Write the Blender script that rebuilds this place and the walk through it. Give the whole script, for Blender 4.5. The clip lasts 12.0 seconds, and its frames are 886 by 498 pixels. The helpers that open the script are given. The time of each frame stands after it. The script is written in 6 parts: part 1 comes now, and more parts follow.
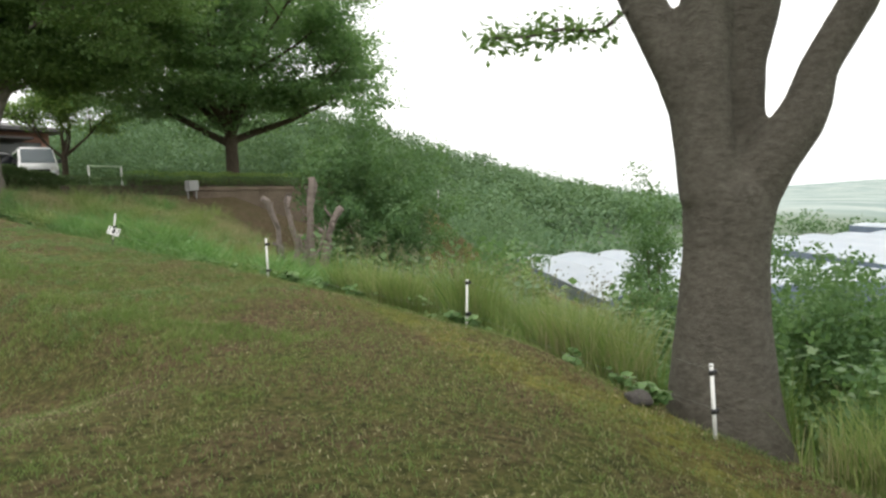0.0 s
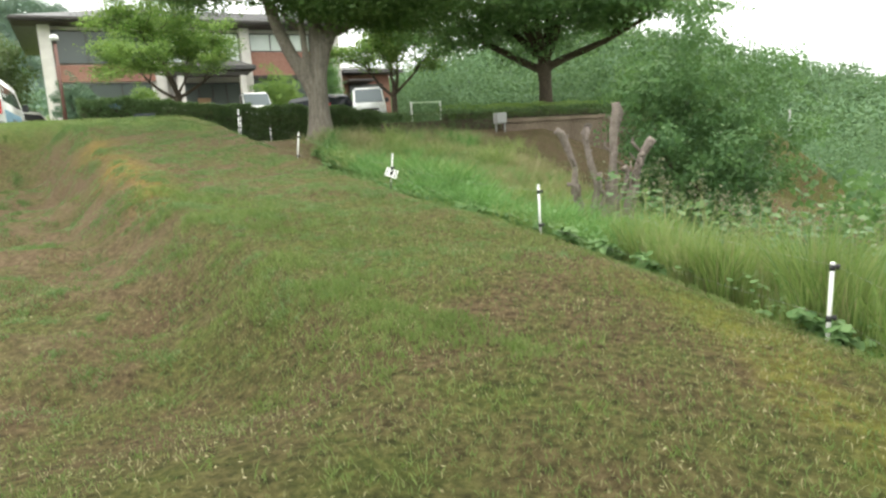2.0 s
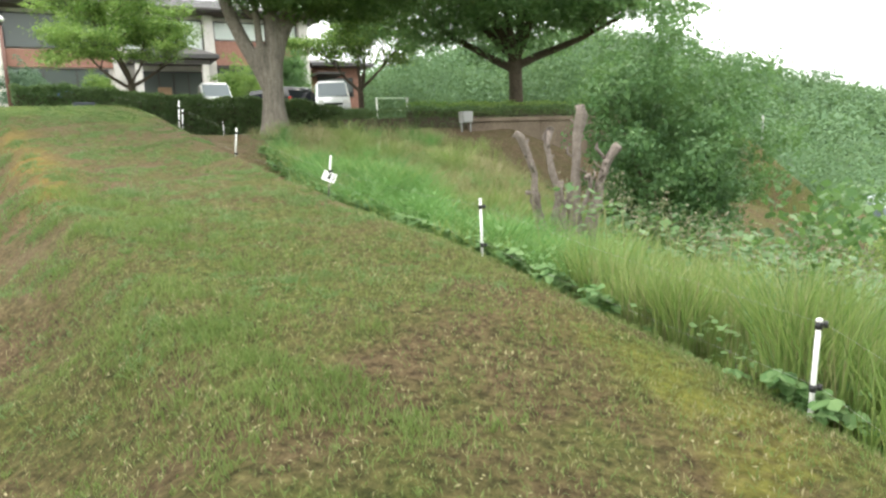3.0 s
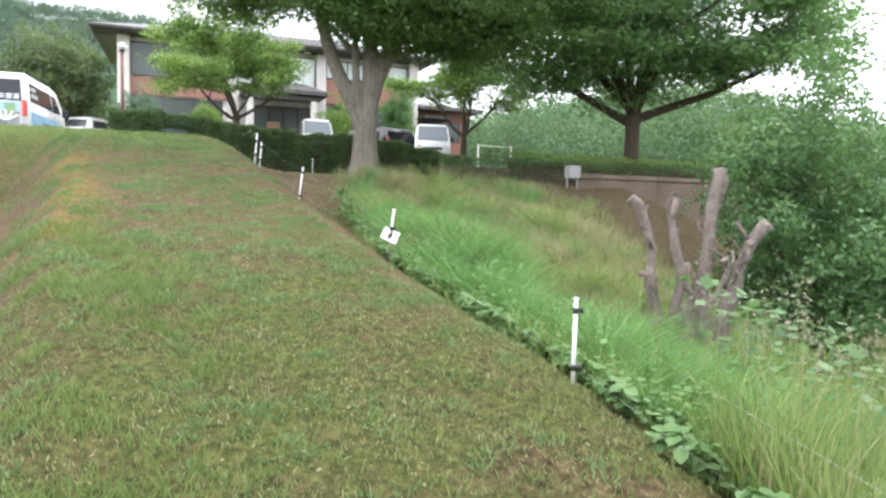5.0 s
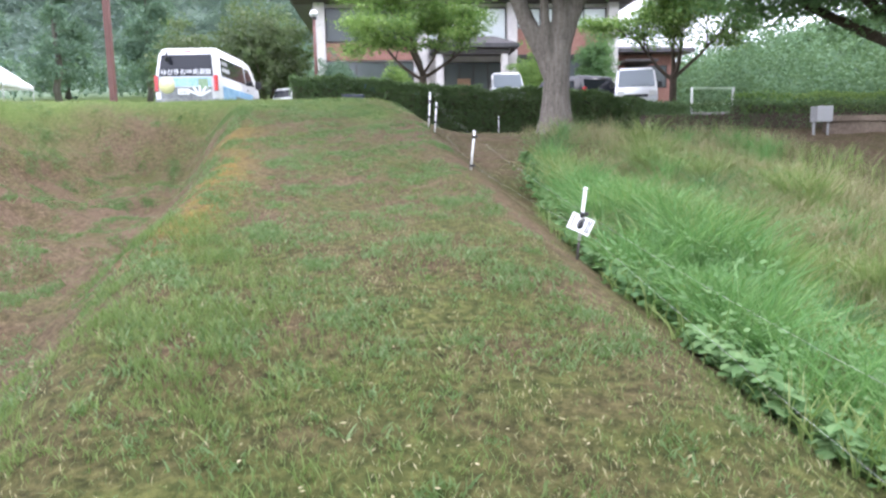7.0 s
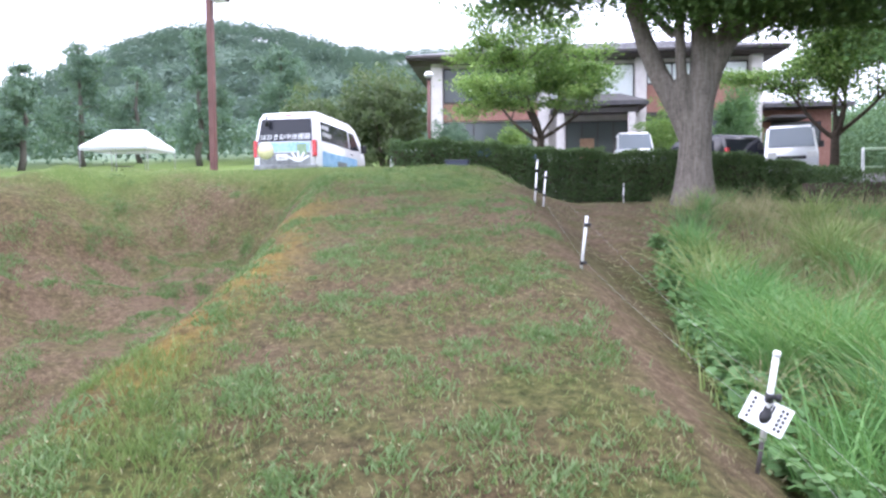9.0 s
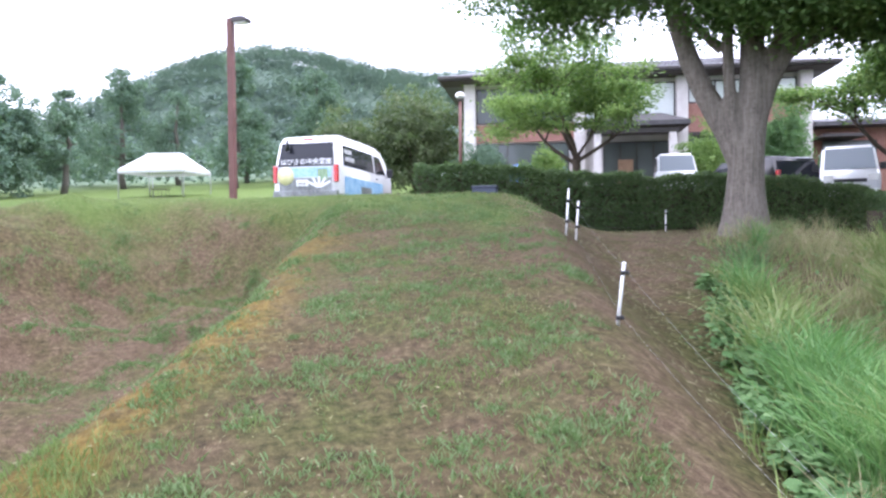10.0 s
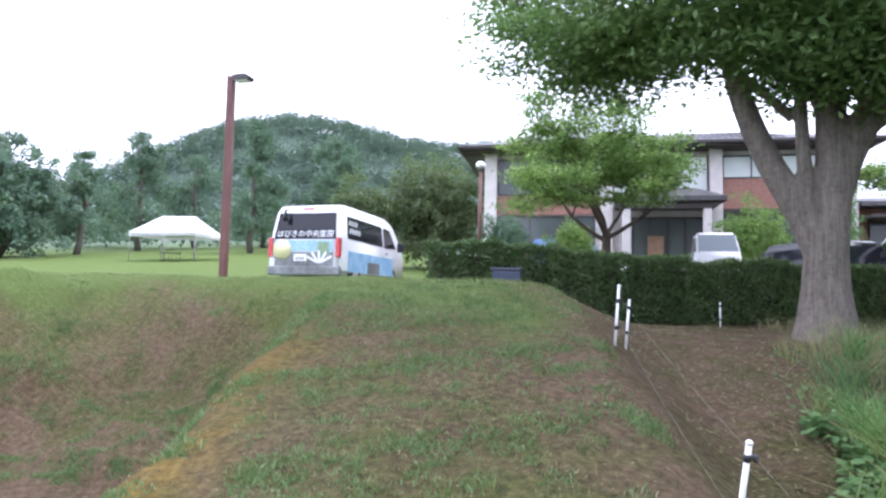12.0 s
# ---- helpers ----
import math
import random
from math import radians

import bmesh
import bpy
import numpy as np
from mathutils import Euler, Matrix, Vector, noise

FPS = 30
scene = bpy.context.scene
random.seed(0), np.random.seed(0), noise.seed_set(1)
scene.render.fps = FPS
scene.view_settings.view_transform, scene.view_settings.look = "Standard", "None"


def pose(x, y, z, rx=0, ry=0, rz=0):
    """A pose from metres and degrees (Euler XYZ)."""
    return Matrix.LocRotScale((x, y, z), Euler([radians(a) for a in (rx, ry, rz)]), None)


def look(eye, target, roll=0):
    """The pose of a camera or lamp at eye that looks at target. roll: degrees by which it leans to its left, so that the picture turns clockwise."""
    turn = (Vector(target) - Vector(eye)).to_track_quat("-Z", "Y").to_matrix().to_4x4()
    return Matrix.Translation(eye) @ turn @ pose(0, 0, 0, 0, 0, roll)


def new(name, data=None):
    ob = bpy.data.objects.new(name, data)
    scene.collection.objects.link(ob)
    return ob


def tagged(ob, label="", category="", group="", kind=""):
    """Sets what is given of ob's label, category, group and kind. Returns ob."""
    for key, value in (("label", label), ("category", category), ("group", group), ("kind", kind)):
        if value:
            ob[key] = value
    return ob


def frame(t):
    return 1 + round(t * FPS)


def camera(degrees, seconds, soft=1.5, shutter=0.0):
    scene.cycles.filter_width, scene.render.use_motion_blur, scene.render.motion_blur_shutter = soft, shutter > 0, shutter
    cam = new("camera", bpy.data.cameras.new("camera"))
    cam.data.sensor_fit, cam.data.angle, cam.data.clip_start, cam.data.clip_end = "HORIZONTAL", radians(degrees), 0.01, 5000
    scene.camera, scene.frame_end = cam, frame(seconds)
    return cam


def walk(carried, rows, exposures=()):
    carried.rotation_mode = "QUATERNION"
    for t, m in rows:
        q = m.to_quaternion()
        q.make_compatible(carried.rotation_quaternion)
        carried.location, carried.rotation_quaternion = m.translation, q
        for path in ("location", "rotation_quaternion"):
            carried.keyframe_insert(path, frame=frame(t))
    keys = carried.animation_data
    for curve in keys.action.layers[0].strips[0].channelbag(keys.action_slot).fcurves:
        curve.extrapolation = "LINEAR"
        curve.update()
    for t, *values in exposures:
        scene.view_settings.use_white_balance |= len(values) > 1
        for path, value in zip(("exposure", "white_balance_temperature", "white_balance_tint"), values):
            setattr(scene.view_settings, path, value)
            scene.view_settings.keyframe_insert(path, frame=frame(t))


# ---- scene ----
cam = camera(66.3, 12.0, soft=2.5)
PATH = [
    (0, (0.904, -0.734, 1.879), (0.789, 1.212, 1.762), -2.9),
    (0.5, (0.935, -0.065, 1.940), (0.882, 1.887, 1.878), -2.5),
    (1, (0.854, 0.553, 1.951), (0.287, 2.421, 1.908), -3.2),
    (1.5, (0.748, 1.218, 1.907), (-0.072, 2.970, 1.635), -3.2),
    (2, (0.770, 1.871, 1.961), (-0.226, 3.531, 1.700), -4.3),
    (2.5, (0.724, 2.493, 1.995), (-0.030, 4.264, 1.665), -2.8),
    (3, (0.652, 3.108, 2.051), (-0.283, 4.801, 1.775), -2.9),
    (3.2, (0.546, 3.343, 2.020), (-0.437, 5.008, 1.745), -2.1),
    (4.8, (-0.244, 5.034, 2.201), (-1.437, 6.572, 2.035), 0.8),
    (5, (-0.331, 5.237, 2.198), (-1.510, 6.788, 2.061), 1.5),
    (5.5, (-0.706, 5.736, 2.220), (-2.112, 7.078, 2.030), 0.7),
    (6, (-1.073, 6.153, 2.291), (-2.447, 7.508, 1.986), 1.6),
    (6.5, (-1.375, 6.662, 2.367), (-2.831, 7.928, 2.068), -1.3),
    (6.7, (-1.540, 6.801, 2.366), (-3.076, 7.969, 2.067), -1.7),
    (8.3, (-3.057, 8.096, 2.675), (-4.658, 9.205, 2.532), 1.3),
    (8.5, (-3.219, 8.251, 2.668), (-4.851, 9.318, 2.565), 1.5),
    (9, (-3.662, 8.668, 2.764), (-5.419, 9.516, 2.660), -0.5),
    (9.5, (-4.184, 8.954, 2.842), (-5.974, 9.692, 2.589), -0.0),
    (10, (-4.560, 9.387, 2.981), (-6.362, 10.138, 2.935), -0.5),
    (10.5, (-5.067, 9.614, 3.046), (-6.885, 10.325, 2.994), -0.2),
    (11, (-5.523, 9.912, 3.133), (-7.316, 10.685, 3.103), 0.4),
    (11.5, (-6.112, 10.134, 3.249), (-7.952, 10.785, 3.232), 0.1),
    (12, (-6.605, 10.310, 3.400), (-8.422, 11.010, 3.548), 1.1),
]
walk(cam, [(t, look(eye, target, roll)) for t, eye, target, roll in PATH], exposures=[(0.0, 0.84, 7200, 9), (1.0, 0.54, 7050, 9), (2.0, 1.5, 7250, 4), (5.0, 1.84, 6500, 15), (9.0, 1.8, 5860, 25), (11.5, 1.62, 5800, 26), (12.0, 1.48, 5780, 25)])

# ---- world and sun: bright overcast ----
world = bpy.data.worlds.new("sky")
scene.world = world
world.use_nodes = True
wn = world.node_tree
sky = wn.nodes.new("ShaderNodeTexSky")
sky.sky_type, sky.sun_disc = "NISHITA", False
sky.sun_elevation, sky.sun_rotation = radians(58), radians(200)
sky.air_density, sky.dust_density, sky.ozone_density = 1.0, 4.0, 1.0
grey = wn.nodes.new("ShaderNodeHueSaturation")
grey.inputs["Saturation"].default_value = 0.22
wn.links.new(sky.outputs["Color"], grey.inputs["Color"])
cloud = wn.nodes.new("ShaderNodeMix")
cloud.data_type = "RGBA"
cloud.inputs[0].default_value = 0.65
cloud.inputs[7].default_value = (7.0, 7.5, 8.2, 1.0)
wn.links.new(grey.outputs["Color"], cloud.inputs[6])
wn.links.new(cloud.outputs[2], wn.nodes["Background"].inputs["Color"])
wn.nodes["Background"].inputs["Strength"].default_value = 0.15
sun = new("sun", bpy.data.lights.new("sun", "SUN"))
sun.data.energy, sun.data.angle, sun.data.color = 1.1, radians(25), (1.0, 0.96, 0.9)
sun.rotation_euler = (radians(32), 0, radians(160))


# ---- materials ----
def mat(name, build):
    m = bpy.data.materials.new(name)
    m.use_nodes = True
    nt = m.node_tree
    nt.nodes.clear()
    out = nt.nodes.new("ShaderNodeOutputMaterial")
    nt.links.new(build(nt), out.inputs["Surface"])
    return m


def node(nt, kind, ins=(), operation="", blend_type="", data_type=""):
    n = nt.nodes.new(kind)
    if data_type:
        n.data_type = data_type
    if operation:
        n.operation = operation
    if blend_type:
        n.blend_type = blend_type
    for k, v in dict(ins).items():
        if isinstance(v, bpy.types.NodeSocket):
            nt.links.new(v, n.inputs[k])
        else:
            n.inputs[k].default_value = v
    return n


def rgb(*c):
    return (*c, 1.0)


def where(nt):
    return node(nt, "ShaderNodeTexCoord").outputs["Object"]


def noise_of(nt, vec, scale, detail=4.0, rough=0.55):
    return node(nt, "ShaderNodeTexNoise", {"Vector": vec, "Scale": scale, "Detail": detail, "Roughness": rough}).outputs["Fac"]


def ramp(nt, fac, stops):
    n = node(nt, "ShaderNodeValToRGB", {"Fac": fac})
    el = n.color_ramp.elements
    while len(el) < len(stops):
        el.new(0.5)
    for e, (p, c) in zip(el, stops):
        e.position, e.color = p, rgb(*c)
    return n.outputs["Color"]


def mix(nt, fac, a, b, kind="MIX"):
    n = node(nt, "ShaderNodeMix", data_type="RGBA", blend_type=kind)
    for i, v in ((0, fac), (6, a), (7, b)):
        if isinstance(v, bpy.types.NodeSocket):
            nt.links.new(v, n.inputs[i])
        else:
            n.inputs[i].default_value = v if i == 0 else rgb(*v)
    return n.outputs[2]


def bumped(nt, height, strength, distance):
    return node(nt, "ShaderNodeBump", {"Height": height, "Strength": strength, "Distance": distance}).outputs["Normal"]


def surface(name, a, b, scale=4.0, fine=60.0, rough=0.7, metal=0.0, bump=0.3, dist=0.01, coat=0.0, low=0.35, high=0.65):
    """Two tones mixed by coarse and fine noise, with a fine relief."""
    def build(nt):
        v = where(nt)
        n1, n2 = noise_of(nt, v, scale), noise_of(nt, v, fine)
        m = node(nt, "ShaderNodeMath", {0: n1, 1: n2}, operation="ADD")
        h = node(nt, "ShaderNodeMath", {0: m.outputs[0], 1: 0.5}, operation="MULTIPLY").outputs[0]
        col = ramp(nt, h, [(low, a), (high, b)])
        return node(nt, "ShaderNodeBsdfPrincipled", {"Base Color": col, "Roughness": rough, "Metallic": metal, "Coat Weight": coat,
                                                     "Normal": bumped(nt, n2, bump, dist)}).outputs[0]
    return mat(name, build)


def leafy(name, stops, thin=0.35, rough=0.5, scale=0.35):
    """Leaves or blades: tone by piece and by place, some light passing through."""
    def build(nt):
        geo = node(nt, "ShaderNodeNewGeometry").outputs["Random Per Island"]
        big = noise_of(nt, where(nt), scale, 3.0)
        f = node(nt, "ShaderNodeMath", {0: geo, 1: 0.55}, operation="MULTIPLY").outputs[0]
        f = node(nt, "ShaderNodeMath", {0: f, 1: big}, operation="ADD").outputs[0]
        f = node(nt, "ShaderNodeMath", {0: f, 1: 0.25}, operation="SUBTRACT").outputs[0]
        col = ramp(nt, f, [(a, (r, g, b * 1.15)) for a, (r, g, b) in stops])
        p = node(nt, "ShaderNodeBsdfPrincipled", {"Base Color": col, "Roughness": rough, "Specular IOR Level": 0.3}).outputs[0]
        t = node(nt, "ShaderNodeBsdfTranslucent", {"Color": mix(nt, 0.5, col, (0.22, 0.38, 0.1))}).outputs[0]
        return node(nt, "ShaderNodeMixShader", {0: thin, 1: p, 2: t}).outputs[0]
    return mat(name, build)


def painted(name, c, rough=0.35, metal=0.0, coat=0.0, dirt=0.12):
    return surface(name, tuple(x * (1 - dirt) for x in c), c, 3.0, 90.0, rough, metal, 0.05, 0.002, coat)


def glassy(name, tint=(0.05, 0.06, 0.06)):
    def build(nt):
        return node(nt, "ShaderNodeBsdfPrincipled", {"Base Color": rgb(*tint), "Roughness": 0.06, "Specular IOR Level": 0.35}).outputs[0]
    return mat(name, build)


# ---- plan: u runs along the fence uphill, v to the lawn's side of it ----
UX, UY, VX, VY = -0.848, 0.530, -0.530, -0.848


def at(u, v):
    return 0.72 + UX * u + VX * v, 7.35 + UY * u + VY * v


def plan(x, y):
    dx, dy = x - 0.72, y - 7.35
    return dx * UX + dy * UY, dx * VX + dy * VY


def smooth(a, b, x):
    t = np.clip((x - a) / (b - a), 0, 1)
    return t * t * (3 - 2 * t)


def soft_line(u, us, zs, r=0.8):
    return sum(np.interp(u + k * r, us, zs) for k in (-1, -0.5, 0, 0.5, 1)) / 5


EDGE_U = [-14, -3.3, 0, 4, 8, 12, 16, 19, 23, 40]
EDGE_V = [5.6, 1.15, 0.0, -0.2, 0.22, 0.45, 1.0, 1.7, 3.2, 5.0]


def edge_v(u):
    return soft_line(u, EDGE_U, EDGE_V)


def left_edge(u):
    return np.clip(3.6 + 0.125 * (u - 8.5), 2.4, 5.0) + 0.06 * np.sin(0.9 * u) + 0.05 * np.sin(2.3 * u + 1)


def wobble(x, y):
    return (np.sin(1.7 * x + 0.6 * y) + np.sin(2.3 * y - 1.1 * x + 1.0) + np.sin(4.1 * x + 3.0 * y) * 0.5 + np.sin(5.3 * y - 3.7 * x) * 0.5)


def hill(x, y, cx, cy, h, rx, ry, turn=0.0):
    c, s = math.cos(turn), math.sin(turn)
    a, b = (x - cx) * c + (y - cy) * s, -(x - cx) * s + (y - cy) * c
    return h * np.exp(-(a / rx) ** 2 - (b / ry) ** 2)


def height(x, y):
    """Height of the ground: mown bank, hollow beside it, weedy slope, car park, valley and hills."""
    x, y = np.asarray(x, float), np.asarray(y, float)
    u, v = plan(x, y)
    lawn = soft_line(u, [-60, -8, -4, 0, 4, 8, 11, 14, 17, 18.6, 20, 27, 34, 46, 60, 120],
                     [-2.0, 0.2, 0.28, 0.54, 1.05, 1.66, 2.14, 2.74, 3.5, 3.78, 3.78, 3.72, 4.2, 4.9, 6.35, 13.2])
    ve = left_edge(u)
    deep = (0.64 + 0.07 * np.clip(u - 7, 0, 12)) * smooth(0, 2.5, u) * (1 - smooth(15.6, 18.8, u))
    lawn = lawn - deep * smooth(ve, ve + 1.3, v) * (1 - 1.15 * smooth(ve + 2.6, ve + 5.6, v))
    lawn = lawn - 0.45 * smooth(-0.5, -4.0, u) * (1 - smooth(0.2, 3.2, v - edge_v(u)))
    low = soft_line(u, [-60, -8, -4, 0, 8, 12, 16, 19, 23, 29, 34, 46, 60, 120],
                    [-3.0, -0.9, -0.6, 0.0, 1.05, 1.6, 2.3, 2.9, 2.98, 3.6, 4.1, 4.85, 5.4, 8.0])
    s = edge_v(u) - v
    wide = np.interp(u, [16, 22], [1.4, 4.2])
    w = smooth(-0.35, 0.9, s / wide * 1.2)
    z = lawn * (1 - w) + low * w
    open_side = 1 - smooth(18.6, 19.1, u + 0.0 * v)
    far_side = smooth(13, 26, -v - 8)
    fall = np.clip(s - soft_line(u, [-9, 5, 7.5, 10, 12, 15, 18], [1.0, 1.0, 1.6, 4.0, 5.5, 8.5, 12.5]), 0, 1e9)
    z = z - 13 * (1 - np.exp(-0.34 * fall / 13)) * np.maximum(open_side, far_side)
    z = z + 0.06 * wobble(x * 1.5, y * 1.4) * smooth(ve + 0.3, ve + 1.3, v) * smooth(1, 4, u) * (1 - smooth(17, 19, u)) * (1 - smooth(ve + 6, ve + 9, v))
    z = z + 0.012 * wobble(x, y) * (1 - smooth(40, 80, np.hypot(x, y)))
    span = smooth(5.5, 8.5, u) * (1 - smooth(15.5, 18.0, u))
    z = z + span * (0.14 * np.exp(-((s - 1.45) / 0.55) ** 2) - 0.3 * np.exp(-((s - 2.75 - 0.3 * np.sin(0.9 * u)) / 0.5) ** 2))
    pad = smooth(4, 9, x) * smooth(44, 51, y) * (1 - smooth(150, 170, y)) * (1 - smooth(125, 140, x))
    z = z * (1 - pad) - 9.6 * pad
    r = np.hypot(x + 10, y - 15)
    hills = hill(x, y, *MOUNT) + hill(x, y, *MOUNT2) + hill(x, y, *MOUNT3) + hill(x, y, *RIDGE) + hill(x, y, *RIDGE2) + hill(x, y, *FAR1) + hill(x, y, *FAR2)
    return z + hills * smooth(55, 130, r)


MOUNT = (-377.5, 66, 77, 122.5, 112, 0.2)
MOUNT2 = (-389, 215, 66.5, 177, 77.5, 0.2)
MOUNT3 = (-370, -8, 4.5, 113, 109, 0.0)
RIDGE = (-90, 231, 31.7, 92.5, 45.6, 0.57)
RIDGE2 = (-24.5, 231, 13.6, 69, 79, 0.24)
FAR1 = (1408, 2618, 36, 773, 400, 0.0)
FAR2 = (607, 3443, 4, 377, 400, 0.0)


def ground_at(u, v):
    x, y = at(u, v)
    return Vector((x, y, float(height(x, y))))


def quads(name, corners, material):
    """A mesh of loose four-cornered pieces: corners has the shape (n, 4, 3)."""
    n = len(corners)
    me = bpy.data.meshes.new(name)
    me.vertices.add(4 * n)
    me.vertices.foreach_set("co", np.ascontiguousarray(corners, dtype=np.float32).ravel())
    me.loops.add(4 * n)
    me.loops.foreach_set("vertex_index", np.arange(4 * n, dtype=np.int32))
    me.polygons.add(n)
    me.polygons.foreach_set("loop_start", np.arange(0, 4 * n, 4, dtype=np.int32))
    me.update(calc_edges=True)
    me.materials.append(material)
    return me


def grid_mesh(name, pts, material):
    """A mesh over a grid of points with the shape (rows, columns, 3)."""
    r, c = pts.shape[:2]
    i = np.arange(r * c).reshape(r, c)
    f = np.stack([i[:-1, :-1], i[:-1, 1:], i[1:, 1:], i[1:, :-1]], -1).reshape(-1, 4)
    me = bpy.data.meshes.new(name)
    me.vertices.add(r * c)
    me.vertices.foreach_set("co", pts.astype(np.float32).ravel())
    me.loops.add(f.size)
    me.loops.foreach_set("vertex_index", f.astype(np.int32).ravel())
    me.polygons.add(len(f))
    me.polygons.foreach_set("loop_start", np.arange(0, f.size, 4, dtype=np.int32))
    me.update(calc_edges=True)
    me.shade_smooth()
    me.materials.append(material)
    return me


def part(name, bm, material, parent=None, label=""):
    me = bpy.data.meshes.new(name)
    bm.to_mesh(me)
    bm.free()
    me.materials.append(material)
    ob = new(name, me)
    if parent:
        ob.parent = parent
    return tagged(ob, label)


def thing(name, m, label, category, group="", kind=""):
    ob = new(name)
    ob.matrix_world = m
    return tagged(ob, label, category, group, kind)


def add_box(bm, size, centre=(0, 0, 0), bevel=0.0, m=None):
    r = bmesh.ops.create_cube(bm, size=1.0, matrix=(m or Matrix()) @ Matrix.Translation(centre) @ Matrix.Diagonal((*size, 1)))
    if bevel:
        es = list({e for v in r["verts"] for e in v.link_edges})
        bmesh.ops.bevel(bm, geom=es, offset=bevel, segments=2, affect="EDGES", profile=0.6)
    return r["verts"]


def box(size, centre=(0, 0, 0), bevel=0.0, m=None):
    bm = bmesh.new()
    add_box(bm, size, centre, bevel, m)
    return bm


def add_tube(bm, pts, radii, sides=8, cap=True):
    """A tapered tube through the points."""
    pts = [Vector(p) for p in pts]
    rings = []
    for i, p in enumerate(pts):
        d = (pts[min(i + 1, len(pts) - 1)] - pts[max(i - 1, 0)]).normalized()
        a = d.orthogonal().normalized() if i == 0 else (a - d * a.dot(d)).normalized()
        b = d.cross(a)
        rings.append([bm.verts.new(p + (a * math.cos(k * 2 * math.pi / sides) + b * math.sin(k * 2 * math.pi / sides)) * radii[i]) for k in range(sides)])
    for r0, r1 in zip(rings, rings[1:]):
        for k in range(sides):
            f = bm.faces.new((r0[k], r0[(k + 1) % sides], r1[(k + 1) % sides], r1[k]))
            f.smooth = True
    if cap:
        bm.faces.new(rings[0][::-1])
        bm.faces.new(rings[-1])


def tube(pts, radii, sides=8):
    bm = bmesh.new()
    add_tube(bm, pts, radii, sides)
    return bm


def lathe(profile, sides=16, m=None):
    bm = bmesh.new()
    rings = [[bm.verts.new((r * math.cos(k * 2 * math.pi / sides), r * math.sin(k * 2 * math.pi / sides), z)) for k in range(sides)] for r, z in profile]
    for r0, r1 in zip(rings, rings[1:]):
        for k in range(sides):
            f = bm.faces.new((r0[k], r0[(k + 1) % sides], r1[(k + 1) % sides], r1[k]))
            f.smooth = True
    bm.faces.new(rings[0][::-1])
    bm.faces.new(rings[-1])
    if m:
        bm.transform(m)
    return bm


def extrude_outline(outline, depth, m=None, bevel=0.0):
    """A plate: outline in x and z, from y = 0 to y = depth."""
    bm = bmesh.new()
    a = [bm.verts.new((x, 0, z)) for x, z in outline]
    b = [bm.verts.new((x, depth, z)) for x, z in outline]
    bm.faces.new(a)
    bm.faces.new(b[::-1])
    n = len(a)
    for i in range(n):
        bm.faces.new((a[(i + 1) % n], a[i], b[i], b[(i + 1) % n]))
    bmesh.ops.recalc_face_normals(bm, faces=bm.faces)
    if bevel:
        bmesh.ops.bevel(bm, geom=list(bm.edges), offset=bevel, segments=2, affect="EDGES")
    if m:
        bm.transform(m)
    return bm


